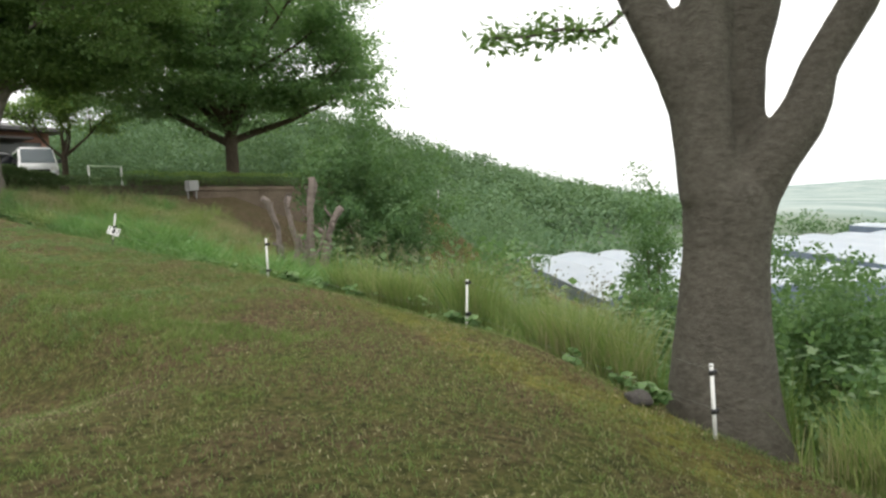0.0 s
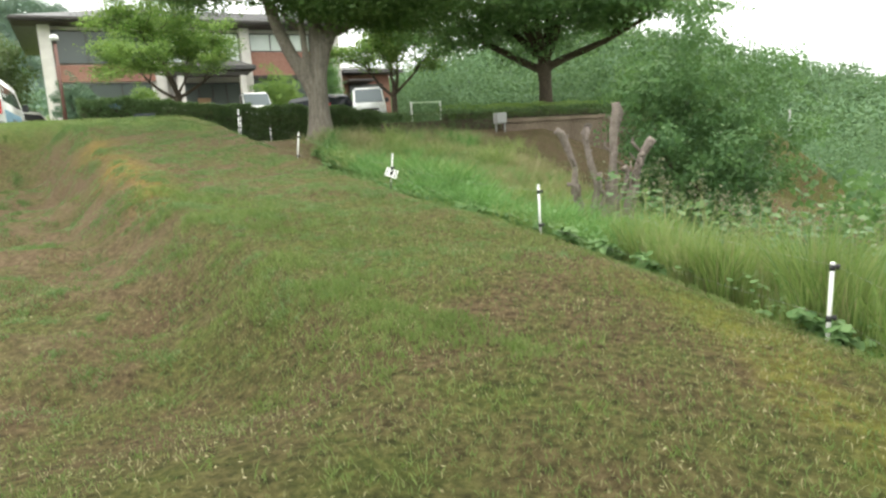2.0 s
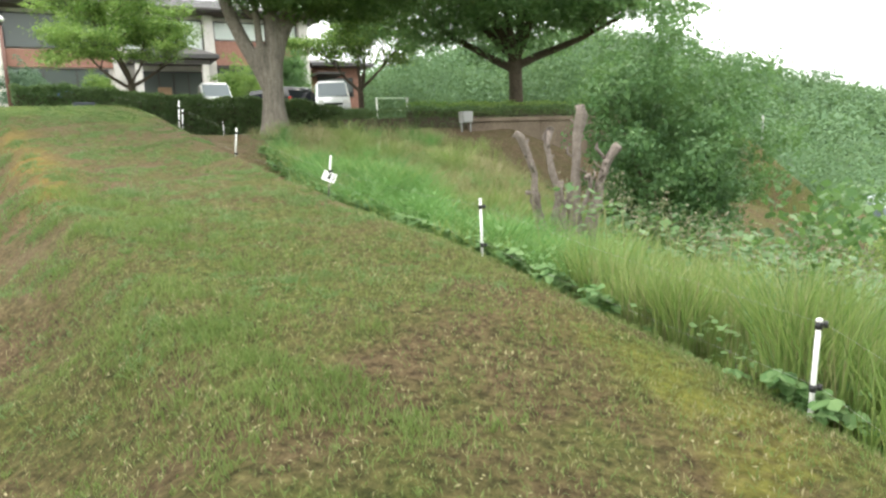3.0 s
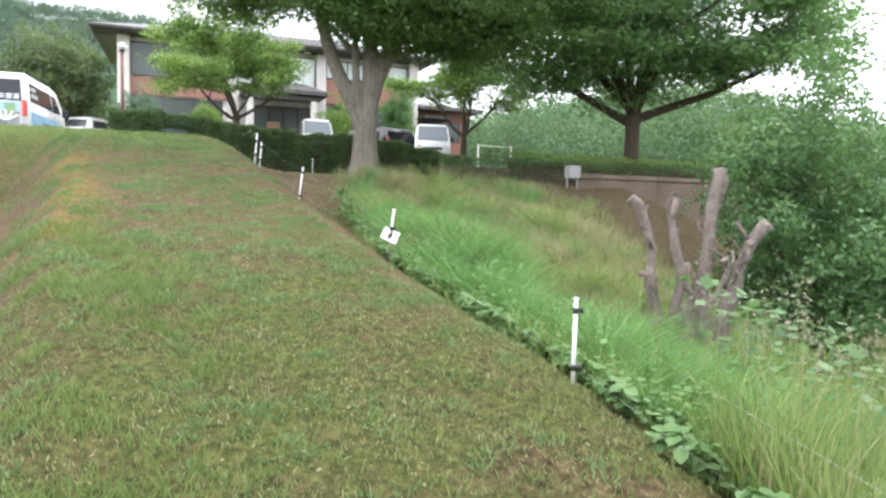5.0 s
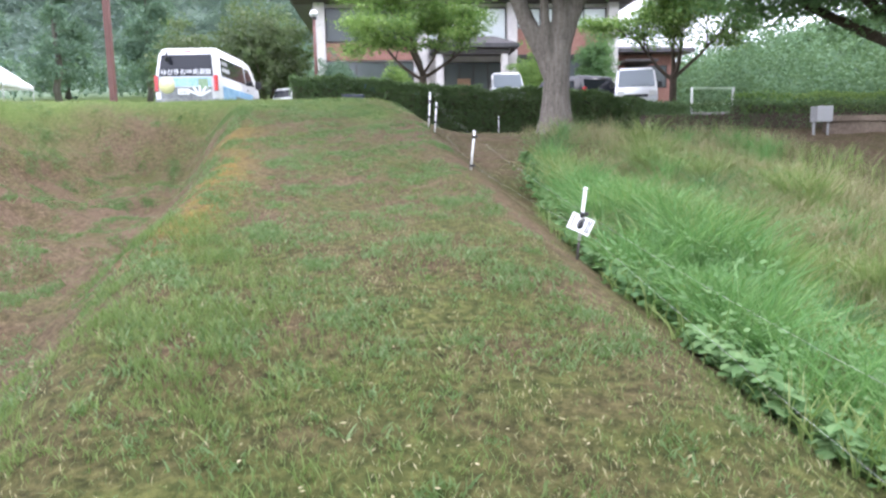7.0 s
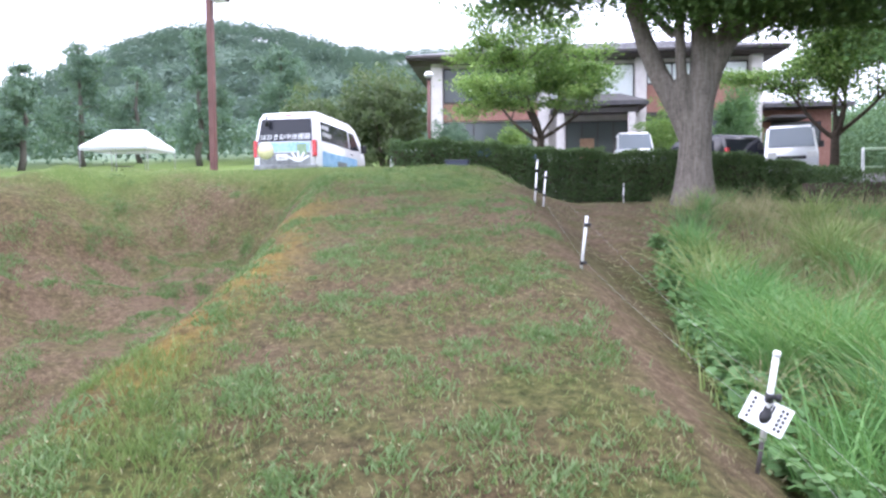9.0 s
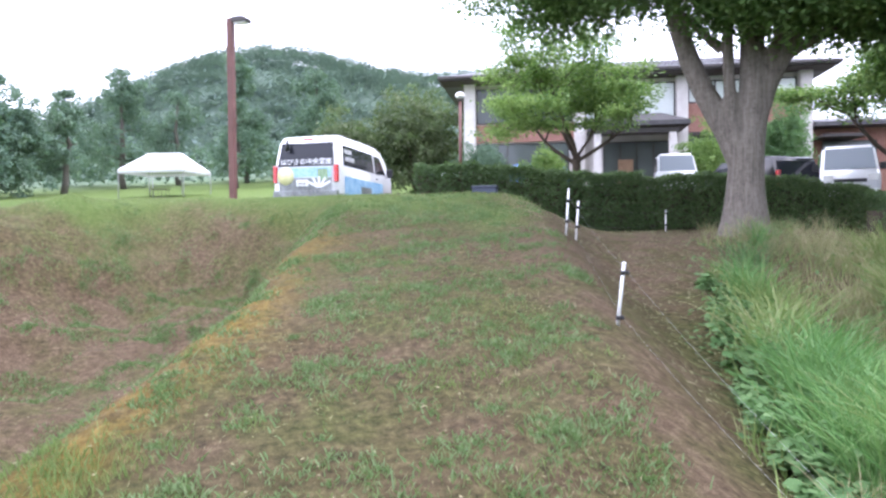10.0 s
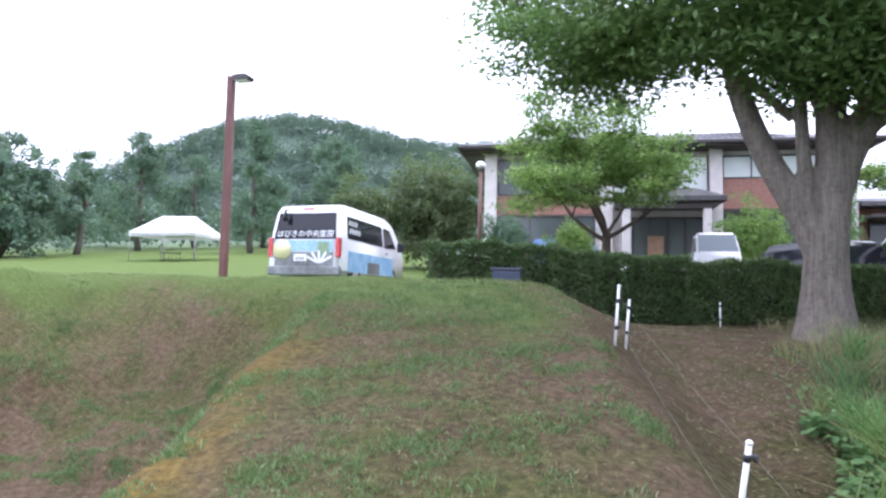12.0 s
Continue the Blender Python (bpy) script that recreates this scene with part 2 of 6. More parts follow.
# ---- the materials of the place ----
def ground_material():
    def build(nt):
        v = where(nt)
        big, mid, fine, tiny = noise_of(nt, v, 0.33, 5.0), noise_of(nt, v, 1.6, 5.0), noise_of(nt, v, 14.0, 6.0, 0.7), noise_of(nt, v, 90.0, 3.0, 0.7)
        f = mix(nt, 0.5, node(nt, "ShaderNodeCombineColor", {0: big, 1: big, 2: big}).outputs[0], node(nt, "ShaderNodeCombineColor", {0: mid, 1: mid, 2: mid}).outputs[0])
        grass = ramp(nt, fine, [(0.34, (0.03, 0.042, 0.012)), (0.53, (0.09, 0.1, 0.031)), (0.7, (0.16, 0.162, 0.055))])
        bare = ramp(nt, fine, [(0.34, (0.037, 0.026, 0.015)), (0.53, (0.11, 0.08, 0.044)), (0.7, (0.195, 0.15, 0.085))])
        patch = ramp(nt, f, [(0.4, (0, 0, 0)), (0.58, (1, 1, 1))])
        col = mix(nt, patch, bare, grass)
        moss = node(nt, "ShaderNodeAttribute")
        moss.attribute_name = "moss"
        lush = node(nt, "ShaderNodeAttribute")
        lush.attribute_name = "lush"
        col = mix(nt, node(nt, "ShaderNodeMath", {0: lush.outputs["Fac"], 1: 0.85}, operation="MULTIPLY").outputs[0], col, mix(nt, 0.55, grass, (0.14, 0.24, 0.06)))
        soil = node(nt, "ShaderNodeAttribute")
        soil.attribute_name = "soil"
        col = mix(nt, node(nt, "ShaderNodeMath", {0: soil.outputs["Fac"], 1: ramp(nt, noise_of(nt, v, 2.6, 5.0, 0.65), [(0.4, (0.35, 0.35, 0.35)), (0.56, (1, 1, 1))])}, operation="MULTIPLY").outputs[0], col, ramp(nt, mix(nt, 0.5, node(nt, "ShaderNodeCombineColor", {0: fine, 1: fine, 2: fine}).outputs[0], node(nt, "ShaderNodeCombineColor", {0: tiny, 1: tiny, 2: tiny}).outputs[0]), [(0.34, (0.056, 0.037, 0.024)), (0.5, (0.142, 0.1, 0.064)), (0.66, (0.265, 0.195, 0.132))]))
        torn = ramp(nt, noise_of(nt, v, 4.5, 5.0, 0.7), [(0.34, (0.0, 0.0, 0.0)), (0.56, (1, 1, 1))])
        col = mix(nt, node(nt, "ShaderNodeMath", {0: moss.outputs["Fac"], 1: torn}, operation="MULTIPLY").outputs[0], col, ramp(nt, fine, [(0.3, (0.125, 0.08, 0.025)), (0.5, (0.22, 0.148, 0.037)), (0.7, (0.31, 0.225, 0.064))]))
        fresh = node(nt, "ShaderNodeAttribute")
        fresh.attribute_name = "fresh"
        col = mix(nt, node(nt, "ShaderNodeMath", {0: fresh.outputs["Fac"], 1: torn}, operation="MULTIPLY").outputs[0], col, ramp(nt, fine, [(0.3, (0.09, 0.095, 0.02)), (0.5, (0.17, 0.175, 0.035)), (0.7, (0.26, 0.26, 0.06))]))
        # Ground under far woods, in forest green with haze mixed into the colour.
        wood_haze = node(nt, "ShaderNodeAttribute")
        wood_haze.attribute_name = "wood_haze"
        col = mix(nt, wood_haze.outputs["Fac"], col, mix(nt, big, (0.12, 0.17, 0.135), (0.16, 0.215, 0.165)))
        # Far plain and hills: haze painted as pale blue-grey ground colour.
        far_haze = node(nt, "ShaderNodeAttribute")
        far_haze.attribute_name = "far_haze"
        col = mix(nt, far_haze.outputs["Fac"], col, ramp(nt, noise_of(nt, v, 0.012, 4.0), [(0.42, (0.19, 0.25, 0.24)), (0.5, (0.24, 0.3, 0.29)), (0.6, (0.31, 0.35, 0.33))]))
        tar = node(nt, "ShaderNodeAttribute")
        tar.attribute_name = "tar"
        col = mix(nt, tar.outputs["Fac"], col, mix(nt, tiny, (0.07, 0.068, 0.066), (0.13, 0.127, 0.12)))
        h = mix(nt, 0.4, node(nt, "ShaderNodeCombineColor", {0: fine, 1: fine, 2: fine}).outputs[0], node(nt, "ShaderNodeCombineColor", {0: tiny, 1: tiny, 2: tiny}).outputs[0])
        return node(nt, "ShaderNodeBsdfPrincipled", {"Base Color": col, "Roughness": 0.95, "Specular IOR Level": 0.1, "Normal": bumped(nt, h, 1.0, 0.07)}).outputs[0]
    return mat("mown_ground", build)


M_GROUND = ground_material()
M_ZELKOVA = leafy("zelkova_leaves", [(0.1, (0.06, 0.12, 0.036)), (0.45, (0.105, 0.19, 0.054)), (0.85, (0.18, 0.275, 0.08))], 0.4)
# Lighter, bluer copy of the zelkova tones: daylight and haze put into colour.
M_LIT_LEAVES = leafy("lit_leaves", [(0.1, (0.08, 0.16, 0.068)), (0.45, (0.125, 0.23, 0.092)), (0.85, (0.18, 0.3, 0.115))], 0.6)
M_MAPLE = leafy("bright_leaves", [(0.1, (0.06, 0.125, 0.025)), (0.45, (0.145, 0.25, 0.048)), (0.85, (0.3, 0.41, 0.095))])
M_BUSH = leafy("shrub_leaves", [(0.1, (0.045, 0.105, 0.038)), (0.45, (0.08, 0.165, 0.055)), (0.85, (0.14, 0.235, 0.08))], 0.35)
M_OLIVE = leafy("olive_leaves", [(0.1, (0.05, 0.075, 0.03)), (0.45, (0.085, 0.115, 0.045)), (0.85, (0.14, 0.16, 0.07))])
# Needle green lifted and blued; haze over the lawn is in this colour.
M_PINE = leafy("hazed_pine_needles", [(0.1, (0.06, 0.115, 0.08)), (0.45, (0.1, 0.17, 0.105)), (0.85, (0.145, 0.215, 0.125))], 0.25)
M_HEDGE = leafy("hedge_leaves", [(0.1, (0.04, 0.078, 0.026)), (0.45, (0.076, 0.13, 0.042)), (0.85, (0.13, 0.185, 0.064))], 0.28)
M_WEED = leafy("weed_blades", [(0.1, (0.065, 0.12, 0.026)), (0.4, (0.145, 0.22, 0.048)), (0.7, (0.25, 0.3, 0.09)), (0.95, (0.4, 0.37, 0.19))], 0.26, 0.5, 0.5)
M_STRAW = leafy("dry_blades", [(0.1, (0.16, 0.14, 0.06)), (0.5, (0.27, 0.24, 0.11)), (0.9, (0.42, 0.37, 0.2))], 0.3, 0.6, 0.5)
M_BLADE = leafy("lawn_blades", [(0.1, (0.055, 0.092, 0.022)), (0.45, (0.1, 0.155, 0.035)), (0.75, (0.16, 0.19, 0.055)), (0.95, (0.24, 0.2, 0.1))], 0.3, 0.6, 0.7)
M_CLOVER = leafy("broad_leaves", [(0.1, (0.048, 0.112, 0.032)), (0.45, (0.09, 0.18, 0.052)), (0.85, (0.15, 0.245, 0.085))], 0.3, 0.7, 0.7)
M_BROAD = leafy("broad_tree_leaves", [(0.1, (0.04, 0.095, 0.036)), (0.45, (0.07, 0.15, 0.052)), (0.85, (0.125, 0.215, 0.075))], 0.35, 0.5, 0.8)
# Woods farther off: leaf green greyed and lightened to hold some haze.
M_FAR = leafy("hazed_far_woods", [(0.1, (0.07, 0.13, 0.065)), (0.45, (0.1, 0.175, 0.085)), (0.85, (0.15, 0.23, 0.11))], 0.25, 0.9, 0.12)
# Mountain forest: blue, pale, low-contrast tones carry the distance haze in the colour.
M_MOUNT_HAZE = leafy("hazed_mountain_leaves", [(0.1, (0.135, 0.188, 0.168)), (0.45, (0.155, 0.212, 0.183)), (0.85, (0.18, 0.236, 0.19))], 0.2, 0.9, 0.02)


def bark_material(name, a, b, c, grain=(4.0, 4.0, 2.2)):
    def build(nt):
        v = where(nt)
        st = node(nt, "ShaderNodeMapping", {"Vector": v, "Scale": grain}).outputs[0]
        ring = node(nt, "ShaderNodeMapping", {"Vector": v, "Scale": (1.6, 1.6, 2.6)}).outputs[0]
        n1, n2, n3 = noise_of(nt, st, 3.6, 8.0, 0.72), noise_of(nt, v, 1.3, 5.0, 0.6), noise_of(nt, ring, 6.0, 6.0, 0.7)
        col = mix(nt, 0.28, mix(nt, 0.35, ramp(nt, n1, [(0.4, a), (0.6, b)]), ramp(nt, n3, [(0.36, a), (0.66, c)])), ramp(nt, n2, [(0.35, a), (0.7, b)]))
        return node(nt, "ShaderNodeBsdfPrincipled", {"Base Color": col, "Roughness": 0.9, "Specular IOR Level": 0.2, "Normal": bumped(nt, n1, 1.0, 0.05)}).outputs[0]
    return mat(name, build)


M_BARK = bark_material("zelkova_bark", (0.07, 0.064, 0.052), (0.15, 0.137, 0.112), (0.215, 0.2, 0.168), (3.0, 3.0, 5.5))
M_BARK_FURROW = bark_material("furrowed_bark", (0.095, 0.083, 0.068), (0.27, 0.24, 0.2), (0.33, 0.3, 0.255), (5.0, 5.0, 0.55))
M_BARK_DARK = bark_material("dark_bark", (0.05, 0.038, 0.028), (0.12, 0.095, 0.07), (0.15, 0.12, 0.09))
M_STUMP = bark_material("grey_dead_bark", (0.12, 0.095, 0.085), (0.28, 0.235, 0.21), (0.36, 0.31, 0.27))


# ---- ground: one sheet to the horizon ----
def stretch(lo, hi, step, far, n):
    fine = np.arange(lo, hi + step / 2, step)
    k = np.geomspace(step * 1.5, far, n)
    return np.concatenate([(lo - k)[::-1], fine, hi + k])


gu, gv = stretch(-9, 34, 0.2, 3600, 60), stretch(-22, 14, 0.2, 3600, 60)
GU, GV = np.meshgrid(gu, gv, indexing="ij")
GX, GY = at(GU, GV)
GZ = height(GX, GY)
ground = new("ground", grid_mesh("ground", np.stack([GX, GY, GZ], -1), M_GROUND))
tagged(ground, "mown grassy bank with brown bare patches and moss", "ground", kind="structure")


def tint_layer(name, values):
    a = ground.data.attributes.new(name, "FLOAT", "POINT")
    a.data.foreach_set("value", values.astype(np.float32).ravel())


FARAWAY = np.hypot(GX + 10, GY - 15)
tint_layer("wood_haze", smooth(75, 110, FARAWAY) * np.maximum(smooth(1.5, 5, GZ - 15 * smooth(0, 30, GV)), 0.75))
# Mask that fades the painted haze in with distance.
tint_layer("far_haze", smooth(230, 420, FARAWAY) * smooth(-60, 60, GX))
tint_layer("tar", smooth(24.6, 25.2, GU) * (1 - smooth(42, 43, GU)) * (1 - smooth(5.4, 6.2, GV)) * smooth(-24, -23, GV))
VE = left_edge(GU)


def moss_at(u, v):
    """The ochre moss that runs along the shoulder of the bank in a wavering streak."""
    mid = left_edge(u) + 0.03 + 0.06 * np.sin(1.1 * u) + 0.05 * np.sin(3.3 * u + 1)
    wide = 0.37 + 0.09 * np.sin(1.7 * u + 2)
    return np.exp(-((v - mid) / wide) ** 2) * smooth(7.0, 8.8, u) * (1 - smooth(12.5, 16.5, u)) * (0.75 + 0.25 * np.sin(2.3 * u))


WOB = wobble(GX * 0.8, GY * 0.8) * 0.12
tint_layer("moss", moss_at(GU, GV))
tint_layer("fresh", 0.75 * np.exp(-((GV - edge_v(GU) - 0.55 + WOB * 2) / 0.4) ** 2) * smooth(-5, -3, GU) * (1 - smooth(0.0, 3.0, GU)))
tint_layer("lush", np.clip(smooth(14.8, 17.2, GU + WOB * 4) * smooth(0.9, 2.0, GV) * (1 - 0.85 * smooth(VE + 0.1, VE + 0.7, GV) * (1 - smooth(VE + 3.0, VE + 5.0, GV)) * (1 - smooth(17.0, 18.6, GU))) + smooth(0.8, 2.5, edge_v(GU) - GV) * (1 - smooth(9, 14, GU)), 0, 1))
strip = np.exp(-((GV - edge_v(GU) - 0.02 + WOB) / (0.3 + 0.3 * smooth(8, 14, GU))) ** 2) * smooth(4, 8, GU)
yard = smooth(13, 15.5, GU) * (1 - smooth(24, 26, GU)) * smooth(-6, -3, GV) * (1 - smooth(-0.2, 1.0, GV - edge_v(GU)))
berm = 0.62 * smooth(6.5, 10, GU + WOB * 5) * (1 - smooth(14.6, 17.0, GU + WOB * 5)) * smooth(0.2, 0.8, GV - edge_v(GU)) * (0.45 + 0.4 * smooth(-0.6, 0.6, wobble(GX * 0.9, GY * 1.1)))
bank = 0.9 * smooth(11, 14, GU) * (1 - smooth(18.6, 19.4, GU)) * smooth(-6.0, -8.0, GV) * smooth(-17, -14, GV)
pit = 0.8 * smooth(VE + 0.1, VE + 0.7, GV) * (1 - smooth(VE + 3.0, VE + 5.0, GV)) * smooth(3, 6, GU + WOB * 6) * (1 - smooth(16.6, 18.0, GU + WOB * 4)) * (0.7 + 0.3 * smooth(-0.8, 0.6, wobble(GX * 0.7, GY * 0.8)))
tint_layer("soil", np.clip(strip + yard + berm + bank + pit, 0, 1) * 0.92)


# ---- trees ----
def leaf_quads(rng, centres, spread, per, length, up=0.5, wide=0.5, outward=None):
    """Leaves scattered round the centres, each a small rhombus; outward: one normal a centre, for leaves that lie over a round crown."""
    c = np.repeat(np.asarray(centres, float), per, axis=0)
    n = len(c)
    c = c + rng.normal(0, 1, (n, 3)) * np.asarray(spread)
    d = rng.normal(0, 1, (n, 3))
    d[:, 2] *= 1 - up
    d[:, 2] -= 0.15
    d /= np.linalg.norm(d, axis=1, keepdims=True)
    if outward is not None:
        face = np.repeat(np.asarray(outward, float), per, axis=0) + rng.normal(0, 0.42, (n, 3))
        face /= np.linalg.norm(face, axis=1, keepdims=True)
        d -= face * (d * face).sum(1, keepdims=True)
        d /= np.linalg.norm(d, axis=1, keepdims=True) + 1e-9
        w = np.cross(face, d)
        ln = (length * rng.uniform(0.7, 1.3, n))[:, None]
        return np.stack([c, c + d * ln * 0.5 + w * ln * wide * 0.5, c + d * ln, c + d * ln * 0.5 - w * ln * wide * 0.5], 1)
    w = np.cross(d, rng.normal(0, 1, (n, 3)) * (1 - up) + np.array([0, 0, 1.0]) * up * 1.5 + 0.01)
    w /= np.linalg.norm(w, axis=1, keepdims=True) + 1e-9
    ln = (length * rng.uniform(0.7, 1.3, n))[:, None]
    return np.stack([c, c + d * ln * 0.5 + w * ln * wide * 0.5, c + d * ln, c + d * ln * 0.5 - w * ln * wide * 0.5], 1)


def branch(rng, bm, start, way, length, radius, level, tips, sides=7, droop=0.0, twigs=None):
    """A limb that wanders, tapers and splits; the ends are kept in tips."""
    pts, radii, p, d = [], [], Vector(start), Vector(way).normalized()
    steps = 5
    for k in range(steps + 1):
        pts.append(p.copy())
        radii.append(radius * (1 - 0.55 * k / steps))
        d = (d + Vector(rng.normal(0, 0.16 if level < 2 else 0.09, 3)) + Vector((0, 0, 0.05 - droop))).normalized()
        p = p + d * length / steps
    add_tube(bm, pts, radii, sides, cap=True)
    if level == 0:
        tips.extend([pts[-1], pts[-2], pts[-3], (pts[-1] + pts[-2]) / 2])
        return
    if level == 1:
        tips.extend(pts[2:])
    for i in range(3 if level > 1 else 4):
        q = pts[2 + i % 4] if i else pts[-1]
        side = Vector(rng.normal(0, 1, 3)).cross(d).normalized()
        nd = (d * 0.65 + side * rng.uniform(0.5, 0.95) + Vector((0, 0, 0.1)))
        branch(rng, twigs or bm, q, nd, length * rng.uniform(0.55, 0.75), radius * 0.42, level - 1, tips, max(sides - 1, 4), droop)
    tips.append(pts[-1])


def tree(name, base, trunk, limbs, seed, leaves, bark, label, per=60, spread=(0.5, 0.5, 0.22), length=0.12, level=2, droop=0.0, up=0.5, sprig=(), low=0.0, fill=None, boughs=(), stems=()):
    """trunk: (height above base, radius) pairs with an offset; limbs: (start height, way, length, radius)."""
    rng = np.random.default_rng(seed)
    ob = thing(name, Matrix.Translation(base), label, "tree")
    bm, twigs = bmesh.new(), bmesh.new()
    pts = [Vector((ox, oy, h)) for h, r, ox, oy in trunk]
    add_tube(bm, pts, [r for h, r, ox, oy in trunk], 16)
    tips = []
    for start, way, ln, r in limbs:
        branch(rng, bm, start, way, ln, r, level, tips, 9, droop, twigs)
    for line, forks in stems:
        add_tube(bm, [p for p, r in line], [r for p, r in line], 12)
        end, r = Vector(line[-1][0]), line[-1][1]
        ahead = (end - Vector(line[-2][0])).normalized()
        for turn, ln in forks:
            branch(rng, bm, end - ahead * 0.1, ahead + Vector(turn), ln, r * 0.75, level, tips, 8, droop, twigs)
    stem = part("trunk", bm, bark, ob)
    join = stem.modifiers.new("join", "REMESH")
    join.mode, join.voxel_size, join.use_smooth_shade = "VOXEL", min(0.045, trunk[2][1] * 0.11), True
    ease = stem.modifiers.new("ease", "SMOOTH")
    ease.factor, ease.iterations = 0.5, 6
    tagged(part("branchwork", twigs, bark, ob), kind="stuff")
    pts = np.array([tuple(t) for t in tips if t.z > low])
    if fill:
        n, centre, radii = fill
        body = blob_points(rng, n, radii, 0.45) + np.array(centre)
        body[:, 2] += 0.25 * np.sin(body[:, 0] * 2.1 + seed) + 0.2 * np.sin(body[:, 1] * 2.7)
        pts = np.concatenate([pts, body])
    for n, centre, radii in boughs:
        pts = np.concatenate([pts, blob_points(rng, n, radii, 0.6) + np.array(centre)])
    crown = new("crown", quads("crown", leaf_quads(rng, pts, spread, per, length, up), leaves))
    crown.parent = ob
    if len(sprig):
        twig = new("low_sprig", quads("low_sprig", leaf_quads(rng, np.array(sprig), (0.12, 0.16, 0.07), 52, 0.1, 0.3, 0.42), leaves))
        twig.parent = ob
        tagged(twig, "drooping spray of green leaves", kind="stuff")
        part("sprig_twig", tube([(-0.35, 0, 4.3)] + [Vector(p) for p in sprig[::-3]], [0.03, 0.02, 0.016, 0.012, 0.008][:1 + len(sprig[::-3])], 6), bark, ob)
    return ob


def blob_points(rng, n, radii, power=0.4):
    """Points in the outer part of an uneven ball."""
    d = rng.normal(0, 1, (n, 3))
    d /= np.linalg.norm(d, axis=1, keepdims=True)
    lump = 1 + 0.16 * np.sin(5 * d[:, 0] + 2) + 0.14 * np.sin(6 * d[:, 1] + 3 * d[:, 2]) + 0.1 * np.sin(9 * d[:, 2] + 4 * d[:, 0])
    return d * (lump * rng.uniform(0, 1, n) ** power)[:, None] * np.asarray(radii)


def shrub(name, base, radii, seed, leaves, label, clumps=260, per=40, length=0.12, spread=0.22, lift=1.0, bark=None, category="shrub", stems=5):
    rng = np.random.default_rng(seed)
    ob = thing(name, Matrix.Translation(base), label, category)
    pts = blob_points(rng, clumps, radii) + np.array([0, 0, radii[2] * lift])
    pts = pts[pts[:, 2] > 0.05]
    puff = rng.normal(0, 1, (len(pts), 9, 3))
    puff /= np.linalg.norm(puff, axis=2, keepdims=True)
    puff[..., 2] = np.abs(puff[..., 2]) * 1.3 - 0.35
    leafs = leaf_quads(rng, (pts[:, None] + puff * spread * 1.5).reshape(-1, 3), (spread * 0.35,) * 3, max(per // 9, 1), length, 0.3, 0.55, puff.reshape(-1, 3))
    bm = bmesh.new()
    for k in range(stems):
        a = k * 2.4 + rng.uniform(0, 1)
        end = Vector((math.cos(a) * radii[0] * 0.5, math.sin(a) * radii[1] * 0.5, radii[2] * lift * rng.uniform(0.9, 1.3)))
        add_tube(bm, [(0, 0, -0.1), end * 0.5 + Vector((0, 0, 0.2)), end], [radii[0] * 0.045 + 0.02, radii[0] * 0.03 + 0.015, 0.012], 6)
    part("stems", bm, bark or M_BARK_DARK, ob)
    crown = new("crown", quads("crown", leafs, leaves))
    crown.parent = ob
    return ob


def across(way, *rows):
    """Points of a limb: rows of (height, offset along way, depth behind, radius)."""
    rx, ry = way
    return [((o * rx - d * ry, o * ry + d * rx, h), r) for h, o, d, r in rows]


T_NEAR = Vector((3.1, 5.75, -0.35))
W_NEAR = (0.947, -0.32)
